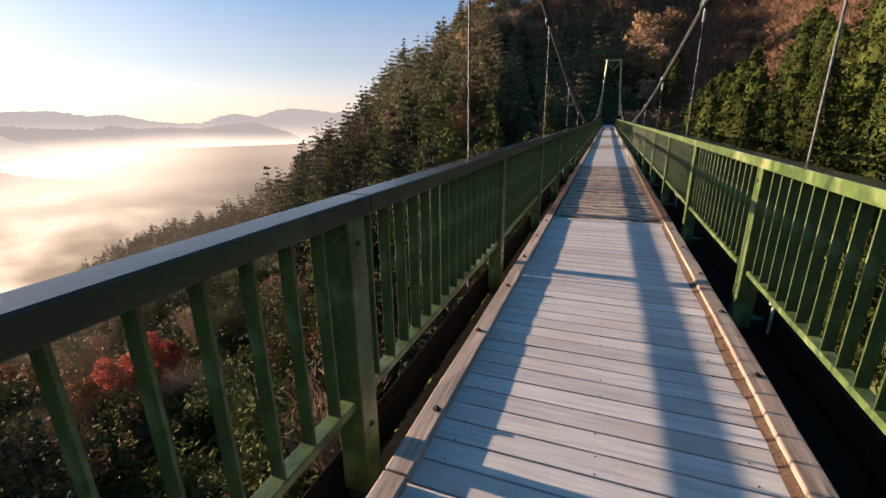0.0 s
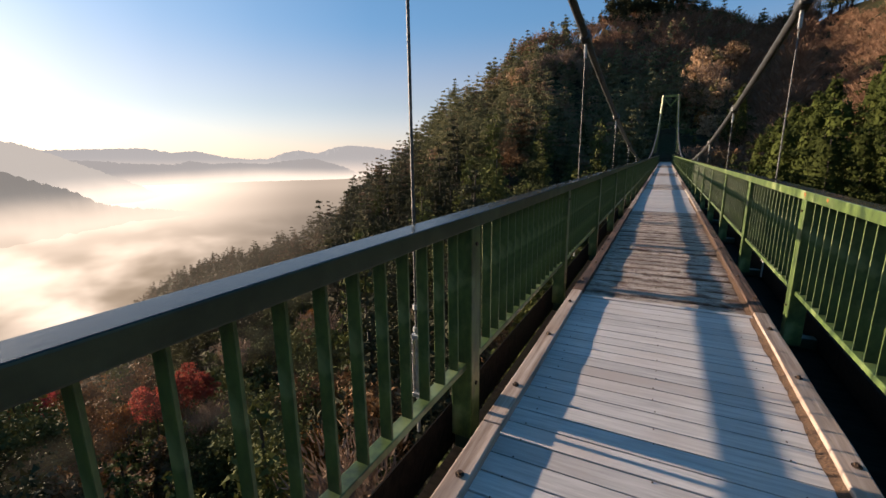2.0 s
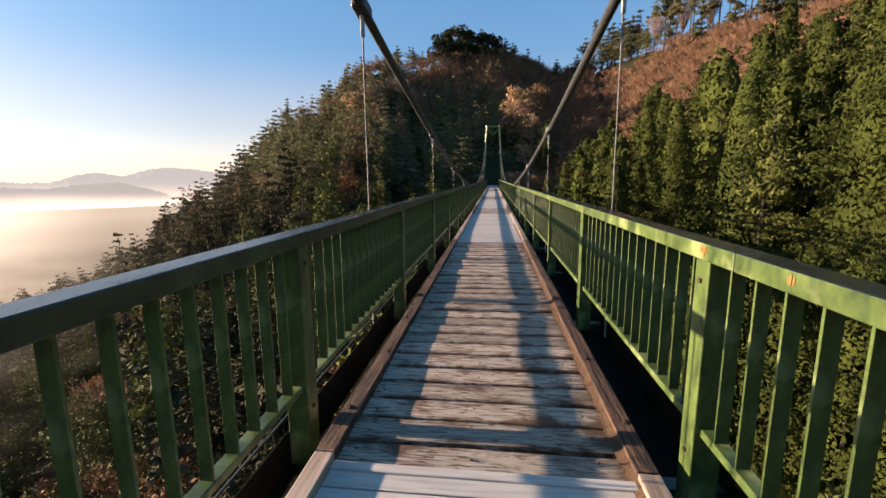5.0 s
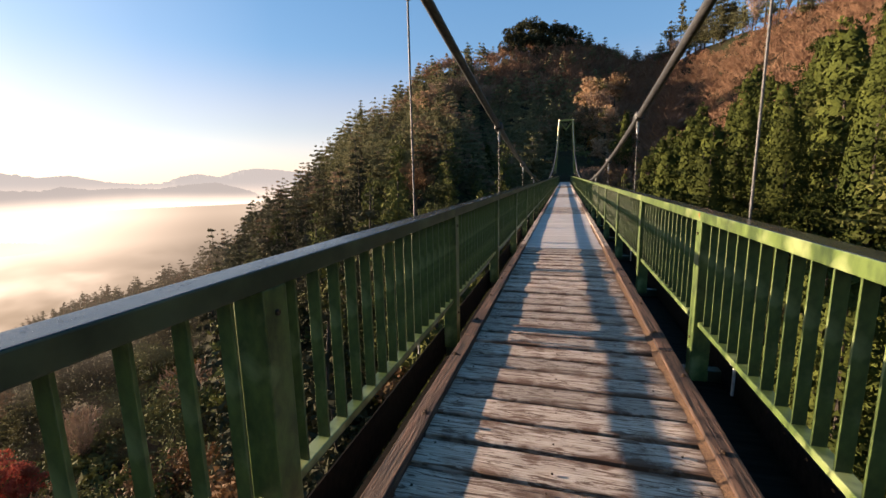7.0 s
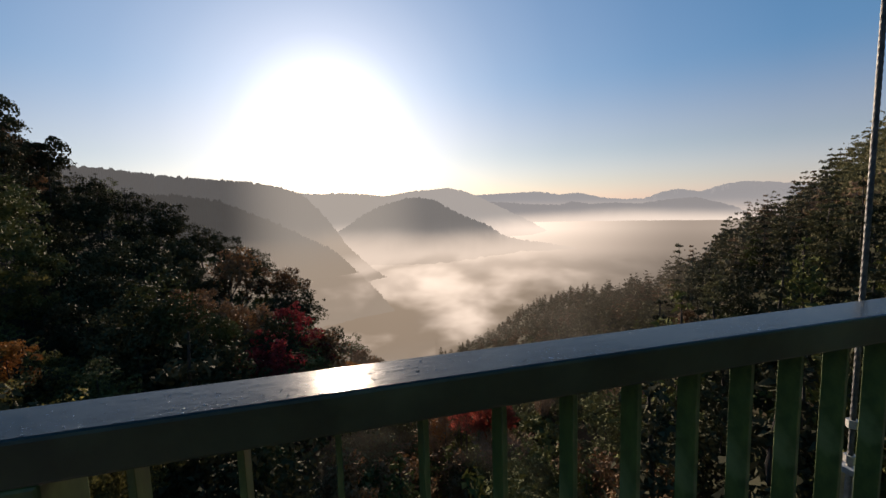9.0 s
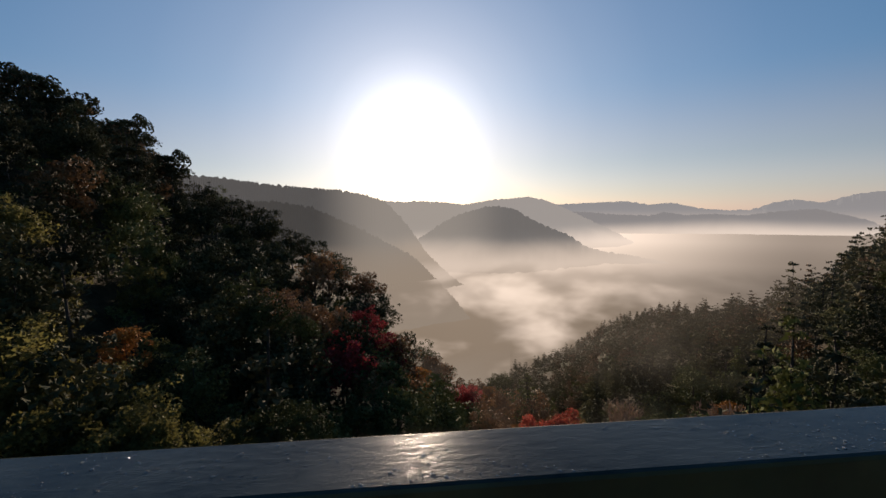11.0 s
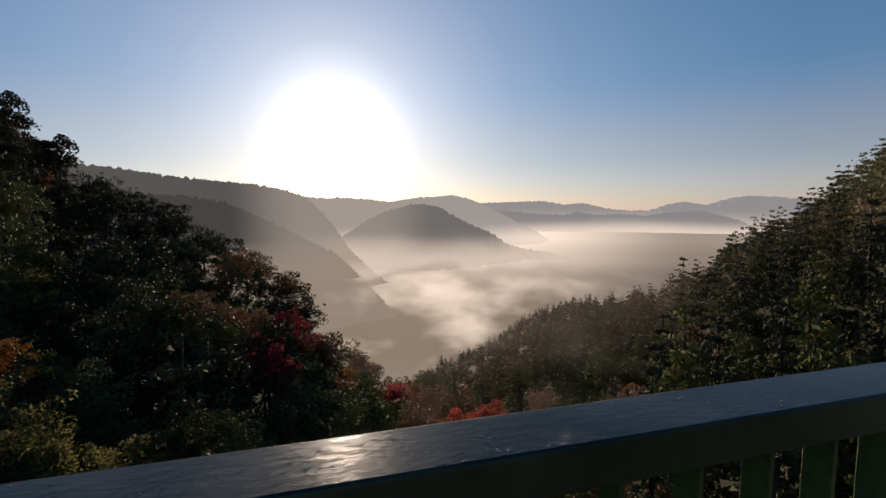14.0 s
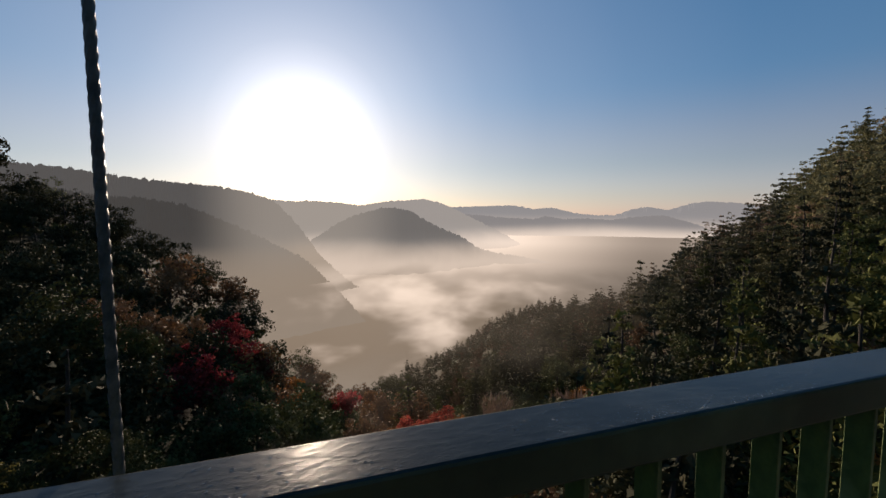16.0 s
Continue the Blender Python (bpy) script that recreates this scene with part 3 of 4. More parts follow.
            z = wave * (noise.noise((x / 160, y / 160, height)) + 0.5 * noise.noise((x / 60, y / 60, 9))) * (1 - 0.85 * min(r / far * 1.6, 1))
            v.append((x, y, z))
    for j in range(len(rs) - 1):
        for k in range(n - 1):
            a = j * n + k
            f.append((a, a + 1, a + n + 1, a + n))
    ob = new(name, raw_mesh(name, v, f, material))
    for p in ob.data.polygons:
        p.use_smooth = True
    ob.location = (HX, HY, height)
    ob.visible_shadow = False
    tagged(ob, label, "fog", kind="structure")


build_ground()
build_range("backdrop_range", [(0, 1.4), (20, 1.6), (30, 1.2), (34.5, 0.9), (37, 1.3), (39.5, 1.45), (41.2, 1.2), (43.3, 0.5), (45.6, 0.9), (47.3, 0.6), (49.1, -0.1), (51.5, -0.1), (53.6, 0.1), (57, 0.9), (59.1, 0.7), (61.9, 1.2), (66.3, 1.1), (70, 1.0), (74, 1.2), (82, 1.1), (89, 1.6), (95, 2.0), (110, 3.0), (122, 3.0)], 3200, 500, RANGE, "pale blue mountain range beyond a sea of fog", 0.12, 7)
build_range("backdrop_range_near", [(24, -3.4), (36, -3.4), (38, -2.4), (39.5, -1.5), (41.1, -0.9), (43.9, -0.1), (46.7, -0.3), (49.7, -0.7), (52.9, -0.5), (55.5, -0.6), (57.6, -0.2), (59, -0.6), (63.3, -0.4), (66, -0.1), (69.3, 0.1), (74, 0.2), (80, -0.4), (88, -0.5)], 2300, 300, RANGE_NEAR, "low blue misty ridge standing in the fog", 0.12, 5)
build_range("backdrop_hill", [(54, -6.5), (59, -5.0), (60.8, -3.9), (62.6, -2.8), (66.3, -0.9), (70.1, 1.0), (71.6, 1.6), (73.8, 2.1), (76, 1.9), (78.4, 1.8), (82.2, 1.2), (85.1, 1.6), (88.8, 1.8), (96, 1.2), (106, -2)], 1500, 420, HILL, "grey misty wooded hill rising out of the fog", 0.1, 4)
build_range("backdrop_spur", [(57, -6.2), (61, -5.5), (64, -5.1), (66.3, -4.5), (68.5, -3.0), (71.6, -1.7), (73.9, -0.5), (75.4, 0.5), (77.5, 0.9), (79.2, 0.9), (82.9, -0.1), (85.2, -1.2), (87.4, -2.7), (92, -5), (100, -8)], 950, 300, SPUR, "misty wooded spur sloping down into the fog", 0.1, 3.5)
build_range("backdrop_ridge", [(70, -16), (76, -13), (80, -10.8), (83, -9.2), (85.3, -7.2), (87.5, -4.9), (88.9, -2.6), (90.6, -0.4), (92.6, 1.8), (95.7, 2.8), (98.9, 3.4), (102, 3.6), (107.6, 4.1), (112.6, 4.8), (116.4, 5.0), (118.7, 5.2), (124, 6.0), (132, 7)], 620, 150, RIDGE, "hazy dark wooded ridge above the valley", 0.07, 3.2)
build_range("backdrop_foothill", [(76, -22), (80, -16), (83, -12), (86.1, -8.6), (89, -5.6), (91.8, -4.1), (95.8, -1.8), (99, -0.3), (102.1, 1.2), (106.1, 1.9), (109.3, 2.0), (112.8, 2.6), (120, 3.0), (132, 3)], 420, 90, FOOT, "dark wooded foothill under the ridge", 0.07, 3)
# glow colours stand for sunlit and dimmer fog; MIST also lifts the dark slopes
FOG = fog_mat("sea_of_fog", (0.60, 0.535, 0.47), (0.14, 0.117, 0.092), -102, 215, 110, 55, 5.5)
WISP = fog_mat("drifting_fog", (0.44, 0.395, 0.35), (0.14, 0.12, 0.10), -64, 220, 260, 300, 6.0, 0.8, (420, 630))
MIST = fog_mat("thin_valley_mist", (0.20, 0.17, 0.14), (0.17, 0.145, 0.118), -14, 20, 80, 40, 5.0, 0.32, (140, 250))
build_fog("backdrop_fog", -102, 215, 2450, 9, FOG, "sea of fog filling the valley, glowing as if sunlit")
build_fog("backdrop_valley_mist", -14, 24, 255, 3, MIST, "glowing sheet standing for thin mist between the wooded slopes")
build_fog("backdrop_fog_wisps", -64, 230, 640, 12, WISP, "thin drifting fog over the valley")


# ------------------------------------------------------------------ bridge
Y0, Y1 = -24.0, 96.0                # towers at the ends of the deck
BAY, LEFT_POST, RIGHT_POST = 2.66, 3.93, 6.38
DECK_L, DECK_R = -0.82, 0.83
JOINT = 1.45


def build_deck():
    deck = tagged(new("bridge_deck"), "narrow timber deck of frosted boards and weathered planks", "deck", kind="structure")
    kinds = {}
    # stretches: from, to, board width, pale or old
    stretches = [(-9.0, 6.30, 0.142, 0), (6.30, 14.0, 0.242, 1), (14.0, 21.5, 0.142, 0), (21.5, 25.0, 0.242, 1), (25.0, 33.0, 0.142, 0), (33.0, 38.0, 0.242, 1), (38.0, 52.0, 0.142, 0), (52.0, 60.0, 0.242, 1), (60.0, Y1, 0.142, 0), (Y0, -9.0, 0.242, 1)]
    rest = {0: [], 1: []}
    rng = random.Random(5)
    for a, b, w, old in stretches:
        count = round((b - a) / w)
        w = (b - a) / count
        for i in range(count):
            y = a + (i + 0.5) * w
            gap = rng.uniform(0.018, 0.038) if old else 0.010
            dz = rng.uniform(-0.012, 0.003) if old else rng.uniform(-0.0015, 0.001)
            dx = rng.uniform(-0.012, 0.012)
            if -3.5 < y < 21.5:
                key = (old, rng.randrange(4))
                if key not in kinds:
                    bm = boxes([((DECK_L, -w / 2 + gap / 2, -0.045), (DECK_R, w / 2 - gap / 2, 0.0))], 0.008 if old else 0.002)
                    if old:
                        bmesh.ops.subdivide_edges(bm, edges=[e for e in bm.edges if abs(e.verts[0].co.x - e.verts[1].co.x) > 0.5], cuts=5)
                        for v in bm.verts:
                            v.co.y += 0.006 * noise.noise((v.co.x * 3, key[1] * 9, v.co.y * 8))
                            v.co.z += 0.004 * noise.noise((v.co.x * 2, key[1] * 5, 4))
                    kinds[key] = mesh_of("plank", bm, OLD if old else PALE)
                ob = put("plank", kinds[key], deck, dx, y, dz, rng.uniform(-0.004, 0.004) if old else 0)
                ob.rotation_euler.y = rng.uniform(-0.003, 0.003) if old else 0
            else:
                rest[old].append(((DECK_L, y - w / 2 + gap / 2, -0.045), (DECK_R, y + w / 2 - gap / 2, dz)))
    for old in (0, 1):
        ob = part("far_planks", boxes(rest[old]), OLD if old else PALE, deck)
        tagged(ob, kind="stuff")
    # nails down the middle and near both sides of the pale boards
    bm = bmesh.new()
    for i in range(106):
        y = -8.9 + i * 0.142 + 0.02
        for x in (-0.60, 0.02, 0.63):
            if y < 6.2 and rng.random() < 0.9:
                bmesh.ops.create_cone(bm, cap_ends=True, segments=6, radius1=0.005, radius2=0.004, depth=0.004, matrix=Matrix.Translation((x + rng.uniform(-0.012, 0.012), y + rng.uniform(-0.03, 0.03), 0.001)))
    for i in range(32):
        for x in (-0.62, 0.0, 0.64):
            bmesh.ops.create_cone(bm, cap_ends=True, segments=6, radius1=0.007, radius2=0.006, depth=0.006, matrix=Matrix.Translation((x + rng.uniform(-0.02, 0.02), 6.42 + i * 0.242 + rng.uniform(-0.06, 0.06), 0.0)))
    tagged(part("nail_heads", bm, BOLT, deck), kind="stuff")
    # the board edge lying on top where the pale boards end
    part("joint_batten", boxes([((DECK_L + 0.02, 6.27, -0.02), (DECK_R - 0.02, 6.33, 0.012))], 0.004), PALE, deck)
    # dirt and needles gathered along the sunny kerb
    v, f = [], []
    nx, ny = 5, 600
    for j in range(ny + 1):
        y = -6 + j * 0.04
        wid = max(0.014, 0.042 + 0.028 * noise.noise((y * 1.3, 0, 0)) + 0.012 * noise.noise((y * 6, 2, 0)) + 0.008 * noise.noise((y * 17, 5, 0)))
        for i in range(nx + 1):
            s = i / nx
            v.append((0.785 - wid * (1 - s), y, 0.003 + 0.018 * s ** 1.5 + 0.004 * noise.noise((s * 6, y * 14, 1)) * s))
    for j in range(ny):
        for i in range(nx):
            a = j * (nx + 1) + i
            f.append((a, a + 1, a + nx + 2, a + nx + 1))
    ob = new("leaf_dirt", raw_mesh("leaf_dirt", v, f, DIRT))
    tagged(ob, "brown needles and dirt heaped along the kerb", "dirt", kind="stuff")


def build_kerbs():
    rng = random.Random(8)
    for side, x0, x1 in (("left", -0.812, -0.705), ("right", 0.785, 0.892)):
        kerb = tagged(new("kerb_" + side), "low timber kerb beams bolted along the deck edge", "kerb", kind="structure")
        y = 8.93 - 2.58 * 12
        while y < Y1:
            b = min(y + 2.58, Y1)
            old = (b > 6.6 and y < 13.5) or 21 < y < 25 or 33 < y < 38
            bm = boxes([((x0, y + 0.006, -0.03), (x1, b - 0.006, 0.047))], 0.007, 2)
            if y > -8 and y < 25:
                bmesh.ops.subdivide_edges(bm, edges=[e for e in bm.edges if abs(e.verts[0].co.y - e.verts[1].co.y) > 1], cuts=8)
                for v in bm.verts:
                    v.co.x += 0.006 * noise.noise((v.co.y * 2, x0, v.co.z * 9))
                    v.co.z += 0.005 * noise.noise((v.co.y * 3, x1, v.co.x * 6))
            beam = part("kerb_beam", bm, KERB_OLD if old else KERB_PALE, kerb, "dark red-brown weathered timber" if old else "pale weathered timber")
            for k in range(3):
                yy = y + 0.42 + k * 0.865
                if yy < b and -6 < y < 22:
                    bolt = bmesh.new()
                    mid = Vector(((x0 + x1) / 2 + rng.uniform(-0.02, 0.02), yy, 0.051))
                    bmesh.ops.create_cone(bolt, cap_ends=True, segments=12, radius1=0.021, radius2=0.021, depth=0.004, matrix=Matrix.Translation(mid))
                    bmesh.ops.create_cone(bolt, cap_ends=True, segments=6, radius1=0.012, radius2=0.011, depth=0.014, matrix=Matrix.Translation(mid + Vector((0, 0, 0.008))))
                    part("bolt", bolt, BOLT, beam, "rusty bolt head")
            y += 2.58


def build_under():
    girder = tagged(new("bridge_girder"), "dark green steel beams carrying the deck", "girder", kind="structure")
    # added pieces in shade-black, filling the gap beside the deck
    for s in (1,):
        part("side_beam", boxes([((s * 1.30 + 0.04, Y0, -0.32), (s * 1.30 + 0.10, Y1, -0.10))], 0.003), GAP_SHADE, girder)
        part("side_timber", boxes([((s * 0.80 + 0.03, Y0, -0.40), (s * 1.40 + 0.03, Y1, -0.335))], 0.004), GAP_SHADE, girder, "added board painted shade-black beside the deck")
    # added: one board blocks the low sun, the next closes the gap darkly
    part("fascia", boxes([((-1.092, Y0, -0.32), (-1.084, Y1, -0.02))]), GAP_SHADE, girder, "added shade-black board blocking low sun outside the left railing")
    part("soffit", boxes([((-1.083, Y0, -0.40), (-0.80, Y1, -0.345))]), GAP_SHADE, girder, "added board painted shade-black below the deck edge")
    y = LEFT_POST - 10 * BAY + 0.07
    while y < Y1:
        part("cross_beam", boxes([((-1.07, y - 0.05, -0.33), (1.38, y + 0.05, -0.232))], 0.004), PAINT_DARK, girder)
        y += BAY
    for x in (-0.6, 0.02, 0.62):
        part("stringer", boxes([((x - 0.05, Y0, -0.22), (x + 0.05, Y1, -0.05))]), BOLT, girder)
    for x in (-1.75, 1.8):
        part("wind_cable", tube([(x, y, -0.75 + 0.00008 * (y - 36) ** 2) for y in range(int(Y0), int(Y1) + 1, 6)], 0.012, 6), ROPE, girder, "thin steel cable strung outside the railing")


def build_railing(side, x, post0, rail_in, rail_out, top):
    rail = tagged(new("railing"), "green painted steel bridge railing with flat bars, faded and damp" if side < 0 else "sunlit yellow-green painted steel railing with flat bars", "railing", "bridge railings")
    first = post0 - BAY * round((post0 - Y0) / BAY)
    count = int((Y1 - first) / BAY)
    lo, hi = min(rail_in, rail_out), max(rail_in, rail_out)
    thick, bottom, deep = 0.078, 0.228, 0.040
    xm = (lo + hi) / 2
    # pieces made once
    post = mesh_of("post", boxes([((-0.066, 0, -0.23), (0.066, 0.125, top - thick + 0.002))], 0.006, 2), PAINT)
    bar = mesh_of("bar", boxes([((-0.029, -0.006, bottom + deep - 0.004), (0.029, 0.006, top - thick + 0.002))], 0.0015), PAINT)
    plate = bmesh.new()
    bmesh.ops.create_cone(plate, cap_ends=True, segments=10, radius1=0.013, radius2=0.010, depth=0.010, matrix=Matrix.Rotation(radians(90), 4, "Y"))
    plate = mesh_of("bolt", plate, BOLT)
    far = []
    for i in range(count + 1):
        y = first + i * BAY
        p = put("post", post, rail, xm, y, 0)
        inner = xm - side * 0.066
        if -6 < y < 24:
            for z in (top - 0.17, 0.12):
                put("bolt", plate, p, -side * 0.070, 0.062, z)
        if i == count:
            break
        near = -5 < y < 22
        for k in range(1, 16):
            yy = y + 0.0625 + k * BAY / 16
            if near:
                put("bar", bar, rail, xm, yy, 0)
            else:
                far.append(((xm - 0.029, yy - 0.006, bottom + deep - 0.004), (xm + 0.029, yy + 0.006, top - thick)))
        lower = boxes([((xm - 0.036, y + 0.126, bottom), (xm + 0.036, y + BAY - 0.001, bottom + deep))], 0.004)
        part("bottom_rail", lower, PAINT, rail)
    tagged(part("far_bars", boxes(far), PAINT, rail), kind="stuff")
    # handrail in lengths of two bays
    y = (JOINT if side < 0 else 6.2) - 4 * BAY * 3
    while y < Y1:
        b = min(y + 4 * BAY, Y1)
        bm = boxes([((lo, y + 0.003, top - thick), (hi, b - 0.003, top))], 0.007, 2)
        me = mesh_of("handrail", bm, PAINT_OLIVE if side < 0 else PAINT)
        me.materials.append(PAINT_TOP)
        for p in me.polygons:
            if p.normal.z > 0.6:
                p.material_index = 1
        part("handrail", me, None, rail)
        y = b
    return rail


def build_rust():
    rng = random.Random(2)
    for yy, count, long in ((6.44, 9, 0.055), (5.86, 4, 0.03), (9.1, 4, 0.03), (3.75, 4, 0.03)):
        bm = bmesh.new()
        for k in range(count):
            y, w = yy + rng.uniform(-0.028, 0.028), rng.uniform(0.003, 0.010)
            a, b = 1.135 - rng.uniform(0.008, 0.02), 1.135 - 0.022 - rng.uniform(0.3, 1.0) * long
            vs = [bm.verts.new((1.0335 - 0.0003 * k, y + dy, z)) for dy, z in ((-w * 0.4, a), (w * 0.5, a - 0.004), (w, (a + b) / 2), (w * 0.2, b), (-w * 0.5, (a + b) / 2))]
            bm.faces.new(vs)
        tagged(part("rust_stain", bm, RUST), "orange rust streaks on the green handrail", "stain", kind="stuff")


def cable_z(y):
    return 0.92 + 0.00309 * (y - 36) ** 2


def build_cables():
    for x in (-1.27, 1.27):
        pts = [(x, y, cable_z(y)) for y in np.linspace(Y0, Y1, 121)]
        cable = part("main_cable", tube(pts, 0.052, 12), STEEL, smooth=True)
        tagged(cable, "thick dark steel main cable of the footbridge", "cable", "main cables")
    hang_y = [3.85 + 5.17 * k for k in range(-5, 18)]
    for x in (-1.27, 1.27):
        for y in hang_y:
            y -= 0.19 if x > 0 else 0.0
            top = cable_z(y) - 0.06
            if top < 1.0 or not Y0 < y < Y1 - 2:
                continue
            s = -1 if x < 0 else 1
            h = tagged(new("hanger"), "twisted steel hanger rope from the main cable", "hanger", "hanger ropes")
            h.location = (x, y, 0)
            near = 2 < y < 10
            steps = int((top - 0.25) / (0.006 if near else 0.4)) + 2
            zs = np.linspace(0.42, top, steps)
            part("rope", tube([(0, 0, z) for z in zs], 0.0086, 18 if near else 6, 0.22 if near else 0, 6 if near else 0, 0.10), ROPE, h, smooth=True)
            # clamp on the main cable
            slope = math.atan(0.00618 * (y - 36))
            c = boxes([((-0.07, -0.16, -0.075), (0.07, 0.16, 0.075))], 0.03, 3)
            bmesh.ops.rotate(c, verts=c.verts, matrix=Matrix.Rotation(slope, 3, "X"))
            bmesh.ops.translate(c, verts=c.verts, vec=(0, 0, cable_z(y)))
            clamp = part("clamp", c, STEEL, h, "dark cast cable clamp")
            part("socket", boxes([((-0.02, -0.02, top - 0.22), (0.02, 0.02, top + 0.02))], 0.008, 2), FITTING, h)
            # threaded rod and turnbuckle behind the railing
            part("rod", tube([(0, 0, -0.22), (0, 0, 0.45)], 0.011, 8), FITTING, h)
            body = boxes([((-0.03, -0.02, 0.40), (0.03, 0.02, 0.43)), ((-0.03, -0.02, 0.02), (0.03, 0.02, 0.05)), ((-0.03, -0.014, 0.051), (-0.018, 0.014, 0.399)), ((0.018, -0.014, 0.051), (0.03, 0.014, 0.399))], 0.004)
            part("turnbuckle", body, FITTING, h, "galvanised steel turnbuckle")
            for b in (0.46, 0.60):
                nut = bmesh.new()
                bmesh.ops.create_cone(nut, cap_ends=True, segments=6, radius1=0.02, radius2=0.02, depth=0.03, matrix=Matrix.Translation((0, 0, b)))
                part("nut", nut, FITTING, h)


def build_tower(y):
    tower = tagged(new("bridge_tower"), "yellow-green painted steel portal tower of the footbridge", "tower", "bridge towers")
    tower.location = (0, y, 0)
    top = cable_z(y) + 0.1
    for s in (-1, 1):
        legs = tube([(s * 2.15, 0, -3.0), (s * 1.27, 0, top)], [0.26, 0.20], 4)
        part("leg", legs, TOWER, tower)
        part("saddle", boxes([((s * 1.27 - 0.14, -0.3, top), (s * 1.27 + 0.14, 0.3, top + 0.2))], 0.05, 2), STEEL, tower)
    part("cross_bar", boxes([((-1.3, -0.15, top - 0.35), (1.3, 0.15, top - 0.02))], 0.02), TOWER, tower)
    for s in (-1, 1):
        part("brace", tube([(s * 1.25, 0, top - 0.4), (0, 0, top - 2.0)], 0.10, 4), TOWER, tower)
    part("foot_beam", boxes([((-2.4, -0.4, -3.2), (2.4, 0.4, -0.4))], 0.03), PAINT_DARK, tower)


def build_dew():
    """Drops of dew on the handrail."""
    rng = np.random.default_rng(3)
    v, f = [], []
    ring = 5
    for _ in range(8000):
        x, y = -0.960 - 0.108 * rng.random() ** 1.7, rng.uniform(5.5, 11.5)
        if noise.noise((x * 14, y * 3.5, 0)) + 0.5 * noise.noise((x * 40, y * 14, 2)) < -0.08 + 1.5 * (-0.98 - x):
            continue
        r = 0.0006 + 0.0017 * rng.random() ** 4
        n0 = len(v)
        sx, sy = r * rng.uniform(0.8, 1.3), r * rng.uniform(0.8, 1.6)
        for h, q in ((-0.0003, 1.0), (r * 0.42, 0.75)):
            for k in range(ring):
                a = 2 * math.pi * k / ring
                v.append((x + sx * q * math.cos(a), y + sy * q * math.sin(a), 1.146 + h))
        v.append((x, y, 1.146 + r * 0.6))
        for k in range(ring):
            j = (k + 1) % ring
            f.append((n0 + k, n0 + j, n0 + ring + j, n0 + ring + k))
            f.append((n0 + ring + k, n0 + ring + j, n0 + 2 * ring))
    ob = new("dew_drops", raw_mesh("dew_drops", v, f, WATER))
    for p in ob.data.polygons:
        p.use_smooth = True
    tagged(ob, "dew drops beaded on the handrail top", "dew", kind="stuff")


build_deck()
build_kerbs()
build_under()
build_railing(-1, -1.015, LEFT_POST, -0.95, -1.08, 1.146)
build_railing(1, 1.10, RIGHT_POST, 1.035, 1.165, 1.135)
build_rust()
build_cables()
build_tower(Y1)
build_tower(Y0)
build_dew()


# ------------------------------------------------------------------ trees
def cards(pos, along, across):
    """Leaf sprays: a pointed blade at each place, given its half-axes."""
    n = len(pos)
    v = np.empty((n, 3, 3))
    v[:, 0] = pos + along * 1.1
    v[:, 1], v[:, 2] = pos + across * 1.15 - 0.8 * along, pos - across * 1.15 - 0.6 * along
    return v.reshape(-1, 3), np.arange(n * 3).reshape(n, 3)


def unit(a):
    return a / np.maximum(np.linalg.norm(a, axis=-1, keepdims=True), 1e-6)


def puffs(rng, centre, radius, count, size, squash, rough, up, wide):
    """Sprays lying over the outside of many small tufts, so that each tuft has a lit and a shaded side."""
    share = radius ** 2 / np.sum(radius ** 2)
    k = rng.choice(len(centre), count, p=share)
    n = unit(rng.normal(0, 1, (count, 3)) + np.array([0, 0, up]))
    pos = centre[k] + n * (radius[k] * rng.uniform(0.7, 1.05, count))[:, None] * np.array([1, 1, squash])
    face = unit(n + rng.normal(0, rough, (count, 3)))
    d = unit(np.cross(face, rng.normal(0, 1, (count, 3))))
    w = np.cross(face, d)
    s = size * rng.uniform(0.6, 1.4, count)
    return cards(pos, d * s[:, None], w * (s * wide)[:, None])


def conifer(seed, h, rad, count, size, bare=0.12, taper=0.75, droop=0.1, squash=0.6, tiers=0, per=40, tuft=0.2, up=0.35, core=0):
    """Branches in spirals, or in tiers, each carrying three tufts that grow smaller towards its tip."""
    rng = np.random.default_rng(seed)
    nb = max(14, min(count // per, 220))
    t = bare + (1 - bare) * rng.random(nb) ** 1.15
    grow = rng.uniform(0.7, 1.15, nb)
    if tiers:
        k = np.floor((t - bare) / (1 - bare) * tiers)
        t = bare + (1 - bare) * (k + 0.6) / tiers + rng.normal(0, 0.008, nb)
        grow *= rng.uniform(0.65, 1.2, tiers + 1)[k.astype(int)]
    t = np.minimum(t, 0.985)
    az = rng.random(nb) * 2 * np.pi
    length = rad * (1 - t) ** taper * grow + 0.05 * rad
    out = np.stack([np.cos(az), np.sin(az), np.zeros(nb)], -1)
    centre, radius = [], []
    for u, q in ((0.72, 1.15), (1.0, 0.75)) if core else ((0.2, 1.3), (0.52, 1.15), (0.8, 1.0), (1.0, 0.7)):
        c = out * (length * u)[:, None] + rng.normal(0, 0.06, (nb, 3)) * length[:, None]
        c[:, 2] += h * t + length * u * (0.18 - droop * 2 * u)
        centre.append(c)
        radius.append((tuft * length + 0.03 * rad) * q * rng.uniform(0.75, 1.25, nb))
    v, f = puffs(rng, np.concatenate(centre), np.concatenate(radius), count, size, squash, 0.38, up, 0.42)
    if core:
        # the dense shaded inside of the crown
        t = bare + (0.95 - bare) * rng.random(core)
        a = rng.random(core) * 2 * np.pi
